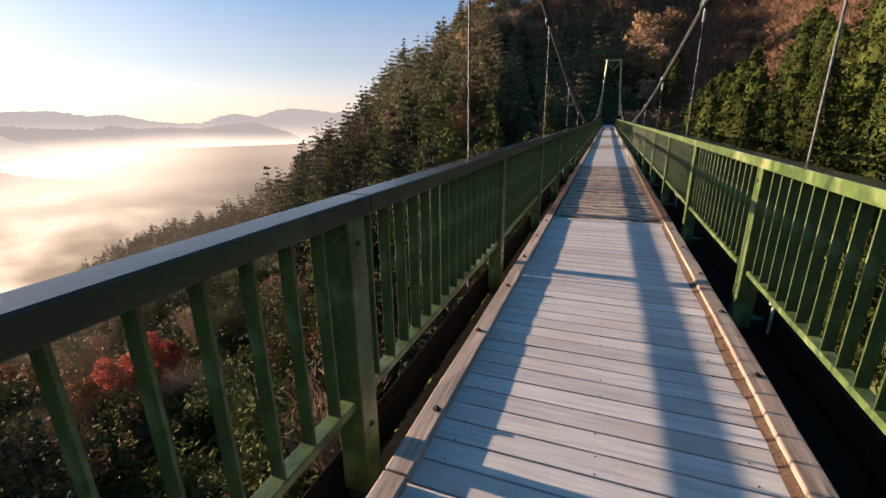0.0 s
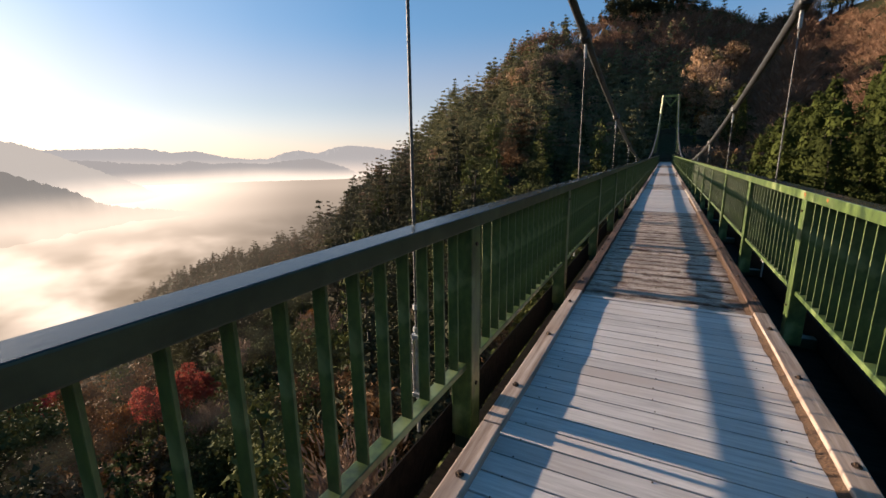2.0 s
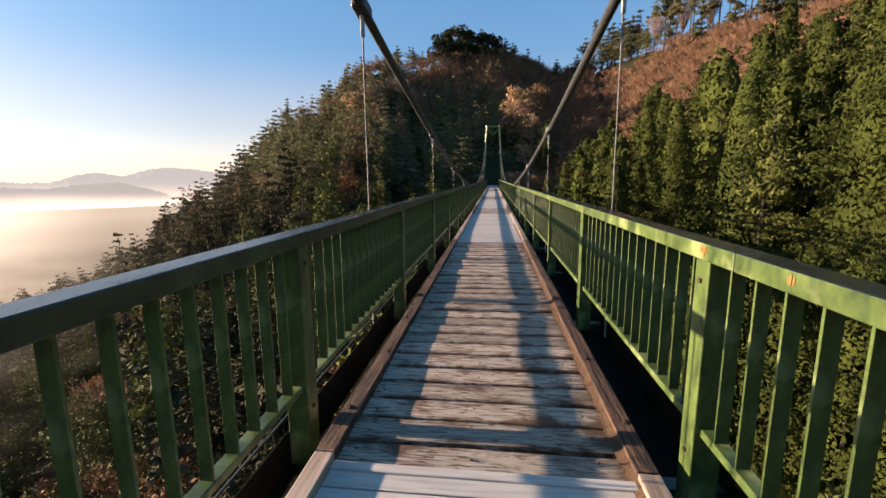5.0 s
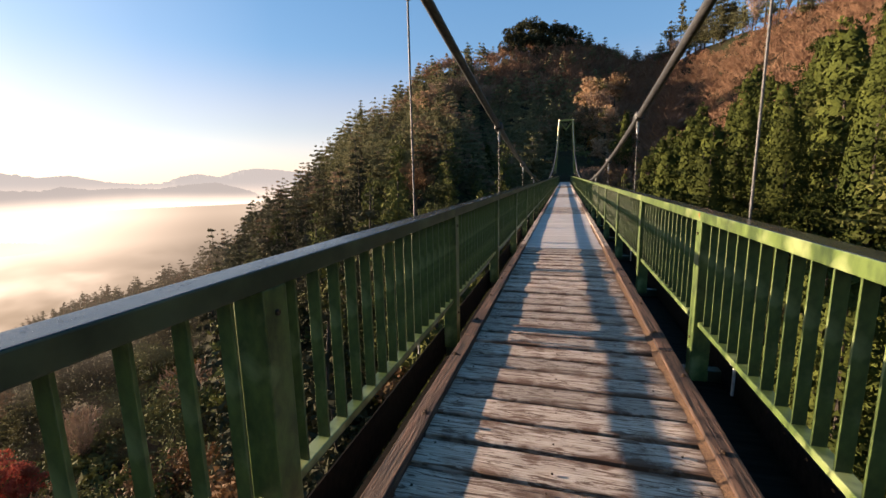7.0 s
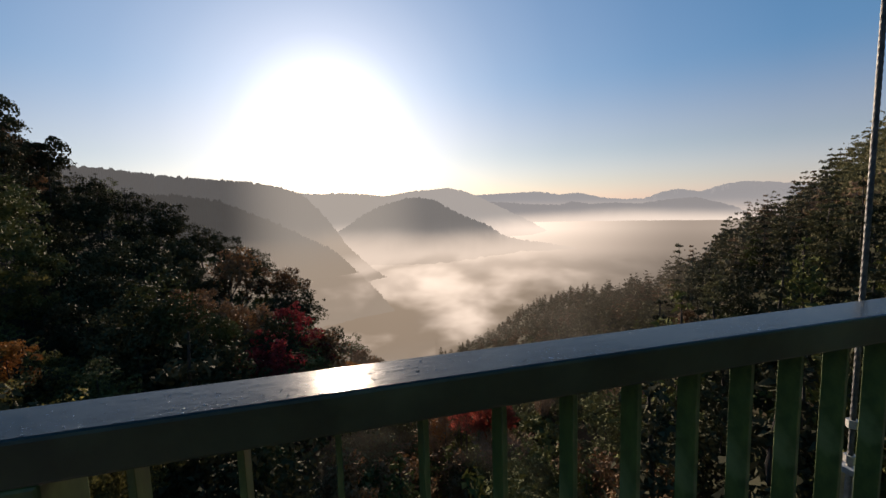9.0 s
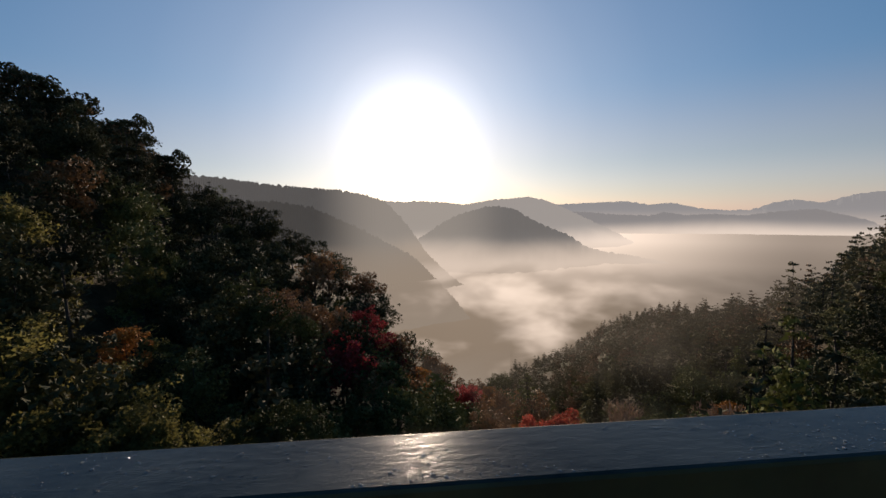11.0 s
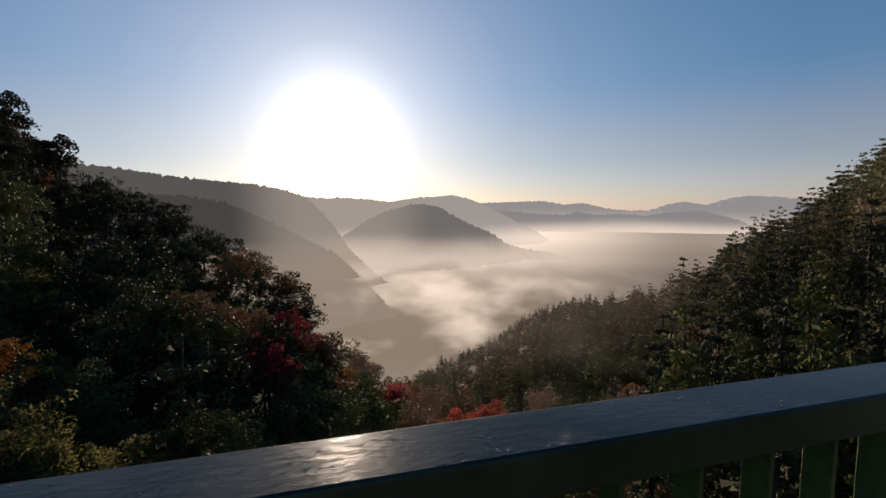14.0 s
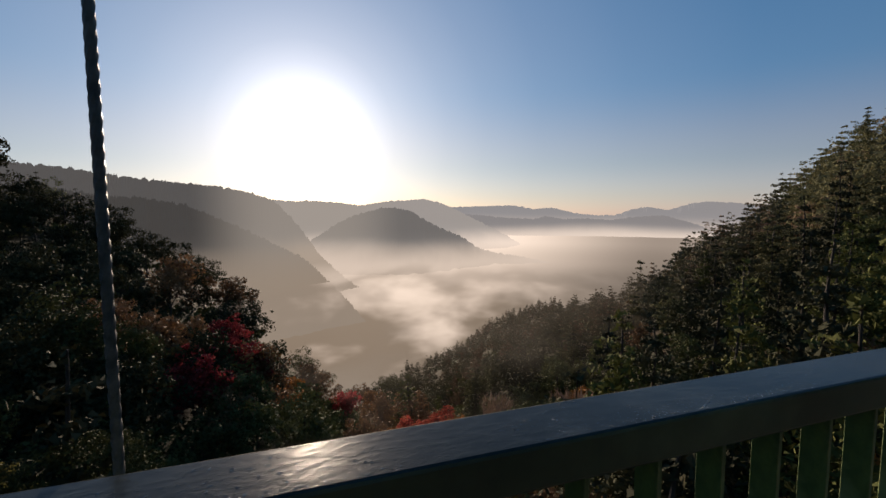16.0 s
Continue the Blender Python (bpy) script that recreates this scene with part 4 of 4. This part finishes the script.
        out = np.stack([np.cos(a), np.sin(a), np.zeros(core)], -1)
        pos = out * (0.55 * rad * (1 - t) ** taper)[:, None] + np.array([0, 0, 1.0]) * (h * t)[:, None]
        d = unit(np.array([0, 0, 1.0]) + rng.normal(0, 0.4, (core, 3)))
        w = unit(np.cross(out, d))
        v2, f2 = cards(pos, d * size * 1.25, w * size * 0.9)
        v, f = np.concatenate([v, v2]), np.concatenate([f, f2 + len(v)])
    return v, f


def broadleaf(seed, h, rad, count, size, clumps=16):
    rng = np.random.default_rng(seed)
    c = unit(rng.normal(0, 1, (clumps, 3))) * rng.random((clumps, 1)) ** 0.4
    c = c * np.array([rad * 0.75, rad * 0.75, h * 0.30]) + np.array([0, 0, h * 0.64])
    cr = rad * rng.uniform(0.28, 0.5, clumps)
    # smaller tufts over each clump
    m = clumps * 7
    k = rng.integers(0, clumps, m)
    small = c[k] + unit(rng.normal(0, 1, (m, 3)) + np.array([0, 0, 0.3])) * cr[k][:, None] * np.array([0.85, 0.85, 0.7])
    return puffs(rng, small, cr[k] * rng.uniform(0.3, 0.55, m), count, size, 0.85, 0.55, 0.25, 0.55)


def twiggy(seed, h, rad, count, size):
    rng = np.random.default_rng(seed)
    az, u = rng.random(count) * 2 * np.pi, rng.random(count) ** 0.6
    lean = rad / h * rng.random(count) ** 0.5
    pos = np.stack([np.cos(az) * lean * u * h, np.sin(az) * lean * u * h, h * (0.2 + 0.8 * u)], -1) + rng.normal(0, 0.05 * rad, (count, 3))
    d = unit(np.stack([np.cos(az) * lean * 1.6, np.sin(az) * lean * 1.6, np.ones(count)], -1) + rng.normal(0, 0.35, (count, 3)))
    w = unit(np.cross(d, rng.normal(0, 1, (count, 3))))
    s = size * rng.uniform(0.6, 1.5, count)
    return cards(pos, d * s[:, None], w * (s * 0.09)[:, None])


def trunk_mesh(seed, h, r, limbs=0, rad=1.0, sides=7):
    rng = random.Random(seed)
    pts = [(0.12 * h * 0.1 * rng.uniform(-1, 1) * i / 6, 0.12 * h * 0.1 * rng.uniform(-1, 1) * i / 6, -1.0 + (h * 0.97 + 1.0) * i / 6) for i in range(7)]
    bm = tube(pts, [r * (1.15 - i / 6.0) + 0.008 for i in range(7)], sides)
    for k in range(limbs):
        z, a = h * rng.uniform(0.25, 0.6), rng.uniform(0, 6.28)
        q = [(0, 0, z), (math.cos(a) * rad * 0.35, math.sin(a) * rad * 0.35, z + h * 0.12), (math.cos(a) * rad * 0.7, math.sin(a) * rad * 0.7, z + h * 0.26)]
        limb = tube(q, [r * 0.45, r * 0.28, r * 0.08], 5)
        tmp = bpy.data.meshes.new("limb")
        limb.to_mesh(tmp)
        limb.free()
        bm.from_mesh(tmp)
        bpy.data.meshes.remove(tmp)
    return mesh_of("trunk", bm, BARK)


def make_tree(name, crown, material, h, r, seed, label, group, limbs=0, rad=1.0):
    tree = tagged(new(name), label, "tree", group)
    part("trunk", trunk_mesh(seed, h, r, limbs, rad), BARK, tree)
    part("crown", raw_mesh("crown", *crown, material), None, tree)
    return tree


KINDS = {}
for i in range(4):
    KINDS["near", i] = make_tree("cedar", conifer(15 + i, 13, 3.5, 9000, 0.088, 0.03, 0.5, 0.06, 0.6, 0, 170, 0.21, 0.7, 4200), CEDAR_LIT, 13, 0.11, 15 + i, "dense bright green sunlit cedar beside the bridge", "cedars")
    KINDS["lit", i] = make_tree("cedar", conifer(10 + i, 13, 3.4, 3400, 0.155, 0.03, 0.5, 0.06, 0.6, 0, 64, 0.21, 0.7, 1500), CEDAR_LIT, 13, 0.12, i, "bright green sunlit cedar on the ravine side", "cedars")
    KINDS["cedar", i] = make_tree("cedar", conifer(20 + i, 12, 2.9, 2600, 0.2, 0.06, 0.6, 0.1, 0.55, per=26), CEDAR, 12, 0.2, 20 + i, "dark green cedar on the steep slope", "cedars")
    KINDS["dark", i] = make_tree("fir", conifer(30 + i, 11.5, 3.7, 2600, 0.22, 0.14, 0.6, 0.04, 0.32, 8, 34, 0.2), CEDAR_DARK, 12, 0.2, 30 + i, "dark layered fir on the shaded slope", "firs")
    KINDS["gloom", i] = make_tree("cedar", conifer(120 + i, 12, 3.0, 2400, 0.2, 0.06, 0.6, 0.08, 0.5, 9, 30, 0.22), GLOOM, 12, 0.2, 120 + i, "cedar on the shaded ravine side, shade painted into its leaves", "cedars")
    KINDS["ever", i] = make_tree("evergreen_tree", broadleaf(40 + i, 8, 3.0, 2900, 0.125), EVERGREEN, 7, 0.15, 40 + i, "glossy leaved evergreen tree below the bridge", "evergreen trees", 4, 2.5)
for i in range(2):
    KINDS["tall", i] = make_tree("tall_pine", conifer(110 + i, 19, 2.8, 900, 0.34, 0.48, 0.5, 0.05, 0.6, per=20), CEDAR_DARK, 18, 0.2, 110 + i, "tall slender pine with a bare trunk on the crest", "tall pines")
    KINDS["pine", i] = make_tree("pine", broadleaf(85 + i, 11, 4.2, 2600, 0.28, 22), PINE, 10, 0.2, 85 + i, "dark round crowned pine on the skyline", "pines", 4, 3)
    # evergreen tree again, in dark leaves that stand for the slope's shade
    KINDS["holm", i] = make_tree("holm_oak", broadleaf(65 + i, 8, 3.0, 2300, 0.145), PINE, 7, 0.15, 65 + i, "dense evergreen on the shaded slope, leaves darkened for shade", "evergreen oaks", 4, 2.5)
    KINDS["gold", i] = make_tree("golden_shrub", broadleaf(80 + i, 6, 2.4, 3200, 0.10), GOLD, 5, 0.08, 80 + i, "golden green shrub, leaves brightened as if in low sun", "shrubs", 4, 1.8)
    KINDS["red", i] = make_tree("maple", broadleaf(50 + i, 7, 2.8, 4200, 0.12, 22), RED, 6, 0.12, 50 + i, "dark red autumn maple on the shaded slope", "maples", 4, 2.2)
    KINDS["scarlet", i] = make_tree("maple", broadleaf(52 + i, 7, 2.8, 3600, 0.12), MAPLE_LIT, 6, 0.12, 52 + i, "red maple below the bridge, leaves brightened as if sunlit", "maples", 4, 2.2)
    KINDS["orange", i] = make_tree("maple", broadleaf(55 + i, 6, 2.4, 1900, 0.15), ORANGE, 5, 0.11, 55 + i, "orange autumn maple on the slope", "maples", 4, 2.0)
    KINDS["brown", i] = make_tree("autumn_tree", broadleaf(60 + i, 8, 3.0, 2000, 0.16), BROWN, 7, 0.14, 60 + i, "brown autumn tree with thinning leaves", "autumn trees", 4, 2.2)
    KINDS["tan", i] = make_tree("autumn_tree", broadleaf(63 + i, 9, 3.2, 2200, 0.2, 20), TAN, 8, 0.14, 63 + i, "tan leaved autumn tree beside the tower", "autumn trees", 4, 2.2)
    KINDS["twig", i] = make_tree("bare_tree", twiggy(70 + i, 8, 3.0, 1500, 0.45), TWIG, 7, 0.13, 70 + i, "bare grey-brown winter tree", "bare trees", 5, 2.2)
used = set()


def plant(kind, x, y, scale, turn=0.0, z=None, lean=0.0):
    zz = land1(x, y) - 0.2 if z is None else z
    m = Matrix.Translation((x, y, zz)) @ Matrix.Rotation(turn, 4, "Z") @ Matrix.Rotation(lean, 4, "X") @ Matrix.Diagonal((scale, scale, scale, 1))
    if kind not in used:
        used.add(kind)
        KINDS[kind].matrix_basis = m
        return
    t = copy_thing(KINDS[kind], m)
    t.scale = (scale, scale, scale)


def choose(az, r, rng):
    u = rng.random()
    if -110 < az < -9 and r < 75:
        return ("near" if r < 34 else "lit") if u < 0.92 else "cedar"
    if -60 < az < -9:
        return "lit" if u < 0.35 else "twig" if u < 0.75 else "brown"
    if -9 <= az < 3:
        return "cedar" if u < 0.3 else "brown" if u < 0.6 else "twig" if u < 0.8 else "lit"
    # on the backlit slope most trees come from the shade-darkened kinds
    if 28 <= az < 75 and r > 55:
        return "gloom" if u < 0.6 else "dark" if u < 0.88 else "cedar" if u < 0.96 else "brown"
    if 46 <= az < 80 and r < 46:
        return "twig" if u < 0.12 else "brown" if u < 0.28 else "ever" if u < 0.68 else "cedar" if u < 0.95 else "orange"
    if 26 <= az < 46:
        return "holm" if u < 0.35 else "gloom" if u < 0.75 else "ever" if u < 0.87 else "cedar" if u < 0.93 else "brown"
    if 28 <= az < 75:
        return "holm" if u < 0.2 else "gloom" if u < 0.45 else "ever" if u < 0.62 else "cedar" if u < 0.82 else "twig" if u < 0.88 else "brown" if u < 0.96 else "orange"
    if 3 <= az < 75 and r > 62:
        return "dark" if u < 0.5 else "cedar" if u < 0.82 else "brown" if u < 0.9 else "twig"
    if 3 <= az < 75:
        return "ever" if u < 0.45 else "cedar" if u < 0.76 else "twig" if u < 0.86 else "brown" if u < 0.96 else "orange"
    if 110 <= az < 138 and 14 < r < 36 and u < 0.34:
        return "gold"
    # mostly shade-darkened evergreens, since this slope faces away from the sun
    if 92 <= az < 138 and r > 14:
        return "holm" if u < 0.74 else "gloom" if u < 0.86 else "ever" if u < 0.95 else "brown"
    if 75 <= az < 135 and r > 45:
        return "ever" if u < 0.68 else "brown" if u < 0.85 else "dark" if u < 0.93 else "cedar"
    if 75 <= az < 150:
        return "ever" if u < 0.66 else "brown" if u < 0.84 else "twig" if u < 0.95 else "orange"
    return "cedar" if u < 0.7 else "ever"


def clear_of_bridge(x, y, z, h, rad):
    return abs(x) > 1.9 + rad or z + h < -1.2 or y > Y1 + 4 or y < Y0 - 4


def forest():
    rng = random.Random(11)
    # rings: from, to, spacing
    for r0, r1, gap in ((7, 36, 3.6), (36, 72, 4.6), (72, 100, 5.0)):
        r = r0
        while r < r1:
            n = int(2 * math.pi * r / gap)
            for k in range(n):
                az = (k + rng.uniform(-0.4, 0.4)) / n * 360 - 180
                rr = r + rng.uniform(-0.45, 0.45) * gap
                if r > 60 and not (75 if r > 72 else -48) < az < 136:
                    continue
                if r < 60 and (az < -78 or az > 140):
                    continue
                x, y = HX - rr * math.sin(radians(az)), HY + rr * math.cos(radians(az))
                dist = float(np.interp(az, LAND_T[0], LAND_T[2]))
                if rr > dist + 6:
                    continue
                if az < -8 and rr < 19 or az < -8 and rr < 74 and rng.random() < (0.42 if rr < 34 else 0.2):
                    continue
                kind = choose(az, rr, rng)
                # open russet slope above the cedars
                if -40 < az < -7 and 74 < rr and rng.random() < 0.85:
                    continue
                variants = 4 if (kind, 3) in KINDS else 2
                tall = float(np.interp(az, LAND_T[0], LAND_T[3]))
                s = rng.uniform(0.75, 1.15)
                if kind in ("dark", "cedar", "gloom") and rr > 45:
                    s *= min(tall / 9.0, 1.0) * 0.95
                if kind in ("ever", "holm", "orange", "brown", "twig", "gold"):
                    s *= 0.85
                z = land1(x, y) - 0.3
                h = 13 * s if kind in ("near", "lit", "cedar", "dark", "gloom") else 8 * s
                if not clear_of_bridge(x, y, z, h, 3.0 * s):
                    s *= 0.4
                    h *= 0.4
                    if not clear_of_bridge(x, y, z, h, 3.0 * s):
                        continue
                # treetops keep under the open view across the valley
                if 52 < az < 80 and rr < 42:
                    room = HZ + math.tan(radians(-29.5)) * rr - z
                    if h > room:
                        s *= max(room, 0.5) / h
                        if s < 0.2:
                            continue
                        h = room
                if 3 < az < 136:
                    el = float(np.interp(az, LAND_T[0], LAND_T[1]))
                    room = HZ + math.tan(radians(el + 0.6)) * rr - z
                    if h > room:
                        s *= max(room, 0.5) / h
                        if s < 0.22:
                            continue
                plant((kind, rng.randrange(variants)), x, y, s, rng.uniform(0, 6.28), z, rng.uniform(-0.04, 0.04))
            r += gap * 0.9


def special_trees():
    rng = random.Random(4)

    def at(az, el, rr, kind, size, drop=0.75):
        """A tree whose crown stands at that azimuth and elevation from the bridge."""
        rr = min(rr, float(np.interp(az, LAND_T[0], LAND_T[2])) + 2) if el > -8 else rr
        x, y = HX - rr * math.sin(radians(az)), HY + rr * math.cos(radians(az))
        h = 13 * size if kind in ("near", "lit", "cedar", "dark", "gloom") else 8 * size
        plant((kind, rng.randrange(2)), x, y, size, rng.uniform(0, 6), HZ + math.tan(radians(el)) * rr - h * drop)
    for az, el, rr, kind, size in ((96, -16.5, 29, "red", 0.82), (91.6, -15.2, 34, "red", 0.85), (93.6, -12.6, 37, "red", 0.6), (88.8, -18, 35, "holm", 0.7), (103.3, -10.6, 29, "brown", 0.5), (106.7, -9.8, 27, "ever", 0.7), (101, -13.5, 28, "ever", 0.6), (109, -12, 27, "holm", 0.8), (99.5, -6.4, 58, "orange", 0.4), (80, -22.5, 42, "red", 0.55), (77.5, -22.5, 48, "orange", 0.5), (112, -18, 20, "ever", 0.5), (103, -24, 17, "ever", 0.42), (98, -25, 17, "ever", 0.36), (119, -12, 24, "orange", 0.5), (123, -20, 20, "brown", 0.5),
                                    (67.5, -25.6, 38, "scarlet", 0.8), (70.5, -26.2, 37, "scarlet", 0.65), (73.5, -26.8, 38, "orange", 0.6), (77, -26.5, 36, "brown", 0.6), (65, -26.6, 36, "scarlet", 0.5), (71.5, -24.8, 43, "brown", 0.8), (76, -24.6, 44, "brown", 0.8),
                                    (112.3, -21.5, 15.5, "gold", 0.55), (107, -24.2, 15, "gold", 0.38), (115.5, -18.5, 17, "gold", 0.6), (120.5, -15.5, 18, "gold", 0.65), (123.5, -13, 20, "gold", 0.7), (118, -21, 15.5, "gold", 0.6), (126, -9.5, 23, "gold", 0.7), (125, -18, 17, "gold", 0.65), (129, -14, 20, "gold", 0.7), (122, -22, 15, "gold", 0.55), (109.5, -26, 15, "gold", 0.4)):
        at(az, el, rr, kind, size)
    # trees that break the skyline
    for az, el, rr, size in ((45.0, -4.9, 112, 1.1), (41.4, -3.9, 112, 0.9), (26.3, 10.1, 135, 0.7), (18.9, 14.0, 170, 0.8), (12.6, 15.8, 200, 0.8), (9.2, 15.9, 205, 0.7), (40.5, -2.4, 124, 0.7), (36.5, -0.2, 128, 0.7), (31.5, 4.6, 135, 0.8), (29, 6.8, 140, 0.8)):
        at(az, el, rr, "dark", size, 0.97)
    for az, el, rr, size in ((7.2, 16.6, 222, 1.0), (6.0, 17.3, 228, 1.15), (4.6, 17.6, 232, 1.25), (3.4, 17.2, 234, 1.2), (2.2, 16.8, 236, 1.2), (1.0, 16.9, 236, 1.1), (-0.2, 16.4, 236, 1.0), (5.2, 16.3, 220, 1.1), (3.0, 16.0, 222, 1.1)):
        at(az, el, rr, "pine", size, 0.95)
        at(az + 0.5, el - 1.5, rr - 6, "pine", size, 0.95)
    for az, el, rr, size in ((1.6, 18.3, 238, 1.3), (-1.4, 17.2, 236, 1.2), (-2.4, 16.6, 236, 1.1), (-4.2, 15.9, 238, 1.25), (-5.6, 15.0, 236, 1.0), (-7.8, 14.5, 232, 1.1), (-10.2, 14.9, 226, 1.15), (12.4, 16.6, 190, 0.9), (10.4, 16.4, 195, 0.9), (14.0, 16.0, 185, 0.9), (17.0, 15.3, 160, 0.85)):
        at(az, el, rr, "dark", size, 0.97)
    # bushy crest over the shaded slope
    for k, (az, el) in enumerate(((116.6, 7.4), (117.6, 8.6), (118.9, 10.4), (120.0, 11.2), (121.5, 11.6), (123.1, 12.4), (124.2, 13.4), (125.2, 14.1), (126.4, 14.8), (127.8, 15.4), (129.4, 16), (131.5, 16.5))):
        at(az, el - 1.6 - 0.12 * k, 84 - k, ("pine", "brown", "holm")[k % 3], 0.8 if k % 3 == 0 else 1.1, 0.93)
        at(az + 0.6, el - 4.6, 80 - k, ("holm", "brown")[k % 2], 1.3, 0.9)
    # tall trees standing along the crest of the open slope
    for k in range(44):
        az = -11.0 - k * 0.62 + rng.uniform(-0.3, 0.3)
        r = float(np.interp(az, LAND_T[0], LAND_T[2])) - rng.uniform(0, 10)
        kind = "dark" if 2 < k < 12 or k % 5 == 0 else "twig" if k % 4 == 1 else "tall"
        size = {"dark": 1.35, "tall": 1.1, "twig": 1.4}[kind] * rng.uniform(0.8, 1.2)
        plant((kind, rng.randrange(2)), HX - r * math.sin(radians(az)), HY + r * math.cos(radians(az)), size, rng.uniform(0, 6))
    # low cedars crowding up under the sunny railing
    for k in range(22):
        az, r = -14 - (k % 11) * 6 + rng.uniform(-2, 2), (12.5 if k < 11 else 16.5) + rng.uniform(-1, 1)
        x, y = HX - r * math.sin(radians(az)), HY + r * math.cos(radians(az))
        z = land1(x, y) - 0.3
        size = (-0.6 - z) / 13
        if abs(x) > 2.0 + 3.5 * size:
            plant(("near", k % 4), x, y, size, rng.uniform(0, 6), z)
    # tan trees beside the far tower
    for az, el, rr, kind, size in ((-2.8, 9.6, 118, "tan", 1.25), (-3.8, 8.2, 116, "twig", 1.3), (-4.6, 6.4, 112, "tan", 1.2), (-2.4, 6.6, 112, "tan", 1.25), (-3.6, 4.6, 108, "orange", 1.0), (-4.4, 2.6, 106, "tan", 1.1), (-2.6, 2.2, 104, "orange", 0.9), (2.6, 5.6, 116, "brown", 1.0), (3.6, 3.6, 112, "tan", 1.0), (2.4, 2.2, 108, "orange", 0.8), (-5.6, 10.2, 120, "tan", 1.1), (0.3, 5.2, 120, "cedar", 0.8), (-0.9, 4.6, 116, "ever", 1.2), (1.4, 3.8, 114, "cedar", 0.6), (0.2, 2.6, 109, "ever", 0.9), (-1.4, 2.2, 107, "tan", 0.8), (1.2, 1.4, 106, "ever", 0.7),
                                    (4.6, 1.8, 100, "lit", 0.6), (10, 3.0, 92, "lit", 0.6), (12, 2.0, 86, "lit", 0.55), (15, 1.6, 84, "lit", 0.6), (-6.0, 2.6, 96, "lit", 0.8), (-7.0, 5.6, 92, "lit", 0.9),
                                    (16, 10.6, 128, "twig", 1.2), (14, 11.2, 134, "twig", 1.2), (12, 11.6, 140, "twig", 1.1), (18, 9.6, 118, "tan", 1.0), (10, 10.4, 140, "twig", 1.1)):
        at(az, el, rr, kind, size)


def far_woods():
    """Trees too far off to count, on the upper slopes, and the russet scrub."""
    rng = np.random.default_rng(21)
    sets = {"dark": [], "shade": [], "scrub": [], "under": []}
    pat = [conifer(90 + i, 9, 3.3, 210, 0.5, 0.04, 0.65, 0.04, 0.4, 6, 9, 0.26) for i in range(5)]
    mid = [conifer(190 + i, 9.5, 3.2, 430, 0.34, 0.04, 0.65, 0.04, 0.38, 7, 11, 0.24) for i in range(5)]
    bush = [broadleaf(95 + i, 2.4, 1.6, 80, 0.25, 6) for i in range(4)]
    fine = [broadleaf(195 + i, 2.4, 1.6, 150, 0.15, 8) for i in range(4)]
    tuft = [twiggy(99 + i, 2.4, 2.0, 46, 0.66) for i in range(4)]
    todo = []
    for _ in range(2600):
        az, r = rng.uniform(-10, 75), rng.uniform(108, 262)
        todo.append(("dark", az, r))
    for _ in range(750):
        az, r = rng.uniform(2, 78), rng.uniform(70, 110)
        todo.append(("dark", az, r))
    for _ in range(4200):
        az, r = rng.uniform(-44, -6), rng.uniform(66, 190)
        todo.append(("scrub", az, r))
    for _ in range(900):
        az, r = rng.uniform(-3, 18), rng.uniform(150, 240)
        todo.append(("scrub", az, r))
    for _ in range(900):
        todo.append(("scrub", rng.uniform(-12, 1), rng.uniform(140, 252)))
    for _ in range(1500):
        az, r = rng.uniform(-70, 138), 8 + 95 * rng.random() ** 0.8
        todo.append(("under", az, r))
    for _ in range(600):
        todo.append(("scrub", rng.uniform(-15, -3), rng.uniform(190, 255)))
    for _ in range(700):
        todo.append(("under", rng.uniform(48, 88), rng.uniform(16, 55)))
    for kind, az, r in todo:
        d = np.interp(az, LAND_T[0], LAND_T[2])
        if r > d + 3:
            continue
        x, y = HX - r * math.sin(radians(az)), HY + r * math.cos(radians(az))
        if kind == "dark" and 74 < r < 205 and -10 < az < -6:
            continue
        if kind == "dark" and 165 < r < 238 and -2 < az < 17 and rng.random() < 0.75:
            continue
        z = land1(x, y) - 0.3
        if abs(x) < 4 and Y0 - 3 < y < Y1 + 3 and z > -6:
            continue
        s = rng.uniform(0.6, 1.1)
        if kind == "scrub" and az > -12:
            s *= 1.7
        if kind == "dark":
            s *= float(np.interp(az, LAND_T[0], LAND_T[3])) / 9
        v, f = (mid if kind == "dark" and r < 140 else pat if kind == "dark" else tuft if kind == "scrub" else fine if r < 34 else bush)[rng.integers(0, 4)]
        a = rng.uniform(0, 6.28)
        rot = np.array([[math.cos(a), -math.sin(a), 0], [math.sin(a), math.cos(a), 0], [0, 0, 1]])
        # beyond azimuth 32 the woods take the copy darkened for shade
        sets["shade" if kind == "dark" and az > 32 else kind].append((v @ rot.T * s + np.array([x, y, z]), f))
    for kind, material, name, label in (("dark", WOODS_HILL, "far_woods", "mixed conifer woods on the upper slope"), ("shade", WOODS_SHADE, "slope_woods", "conifer woods sloping down to the valley, leaves darkened for shade"), ("scrub", BRACKEN, "dry_scrub", "russet dry scrub on the open hillside"), ("under", EVERGREEN, "undergrowth", "low evergreen undergrowth on the ravine sides")):
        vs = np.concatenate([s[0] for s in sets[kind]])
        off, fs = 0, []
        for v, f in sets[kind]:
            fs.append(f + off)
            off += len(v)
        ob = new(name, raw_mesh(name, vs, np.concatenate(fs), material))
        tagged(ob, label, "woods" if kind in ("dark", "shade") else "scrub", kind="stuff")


forest()
special_trees()
far_woods()
for key, tree in KINDS.items():
    if key not in used:
        for o in (*tree.children_recursive, tree):
            bpy.data.objects.remove(o)
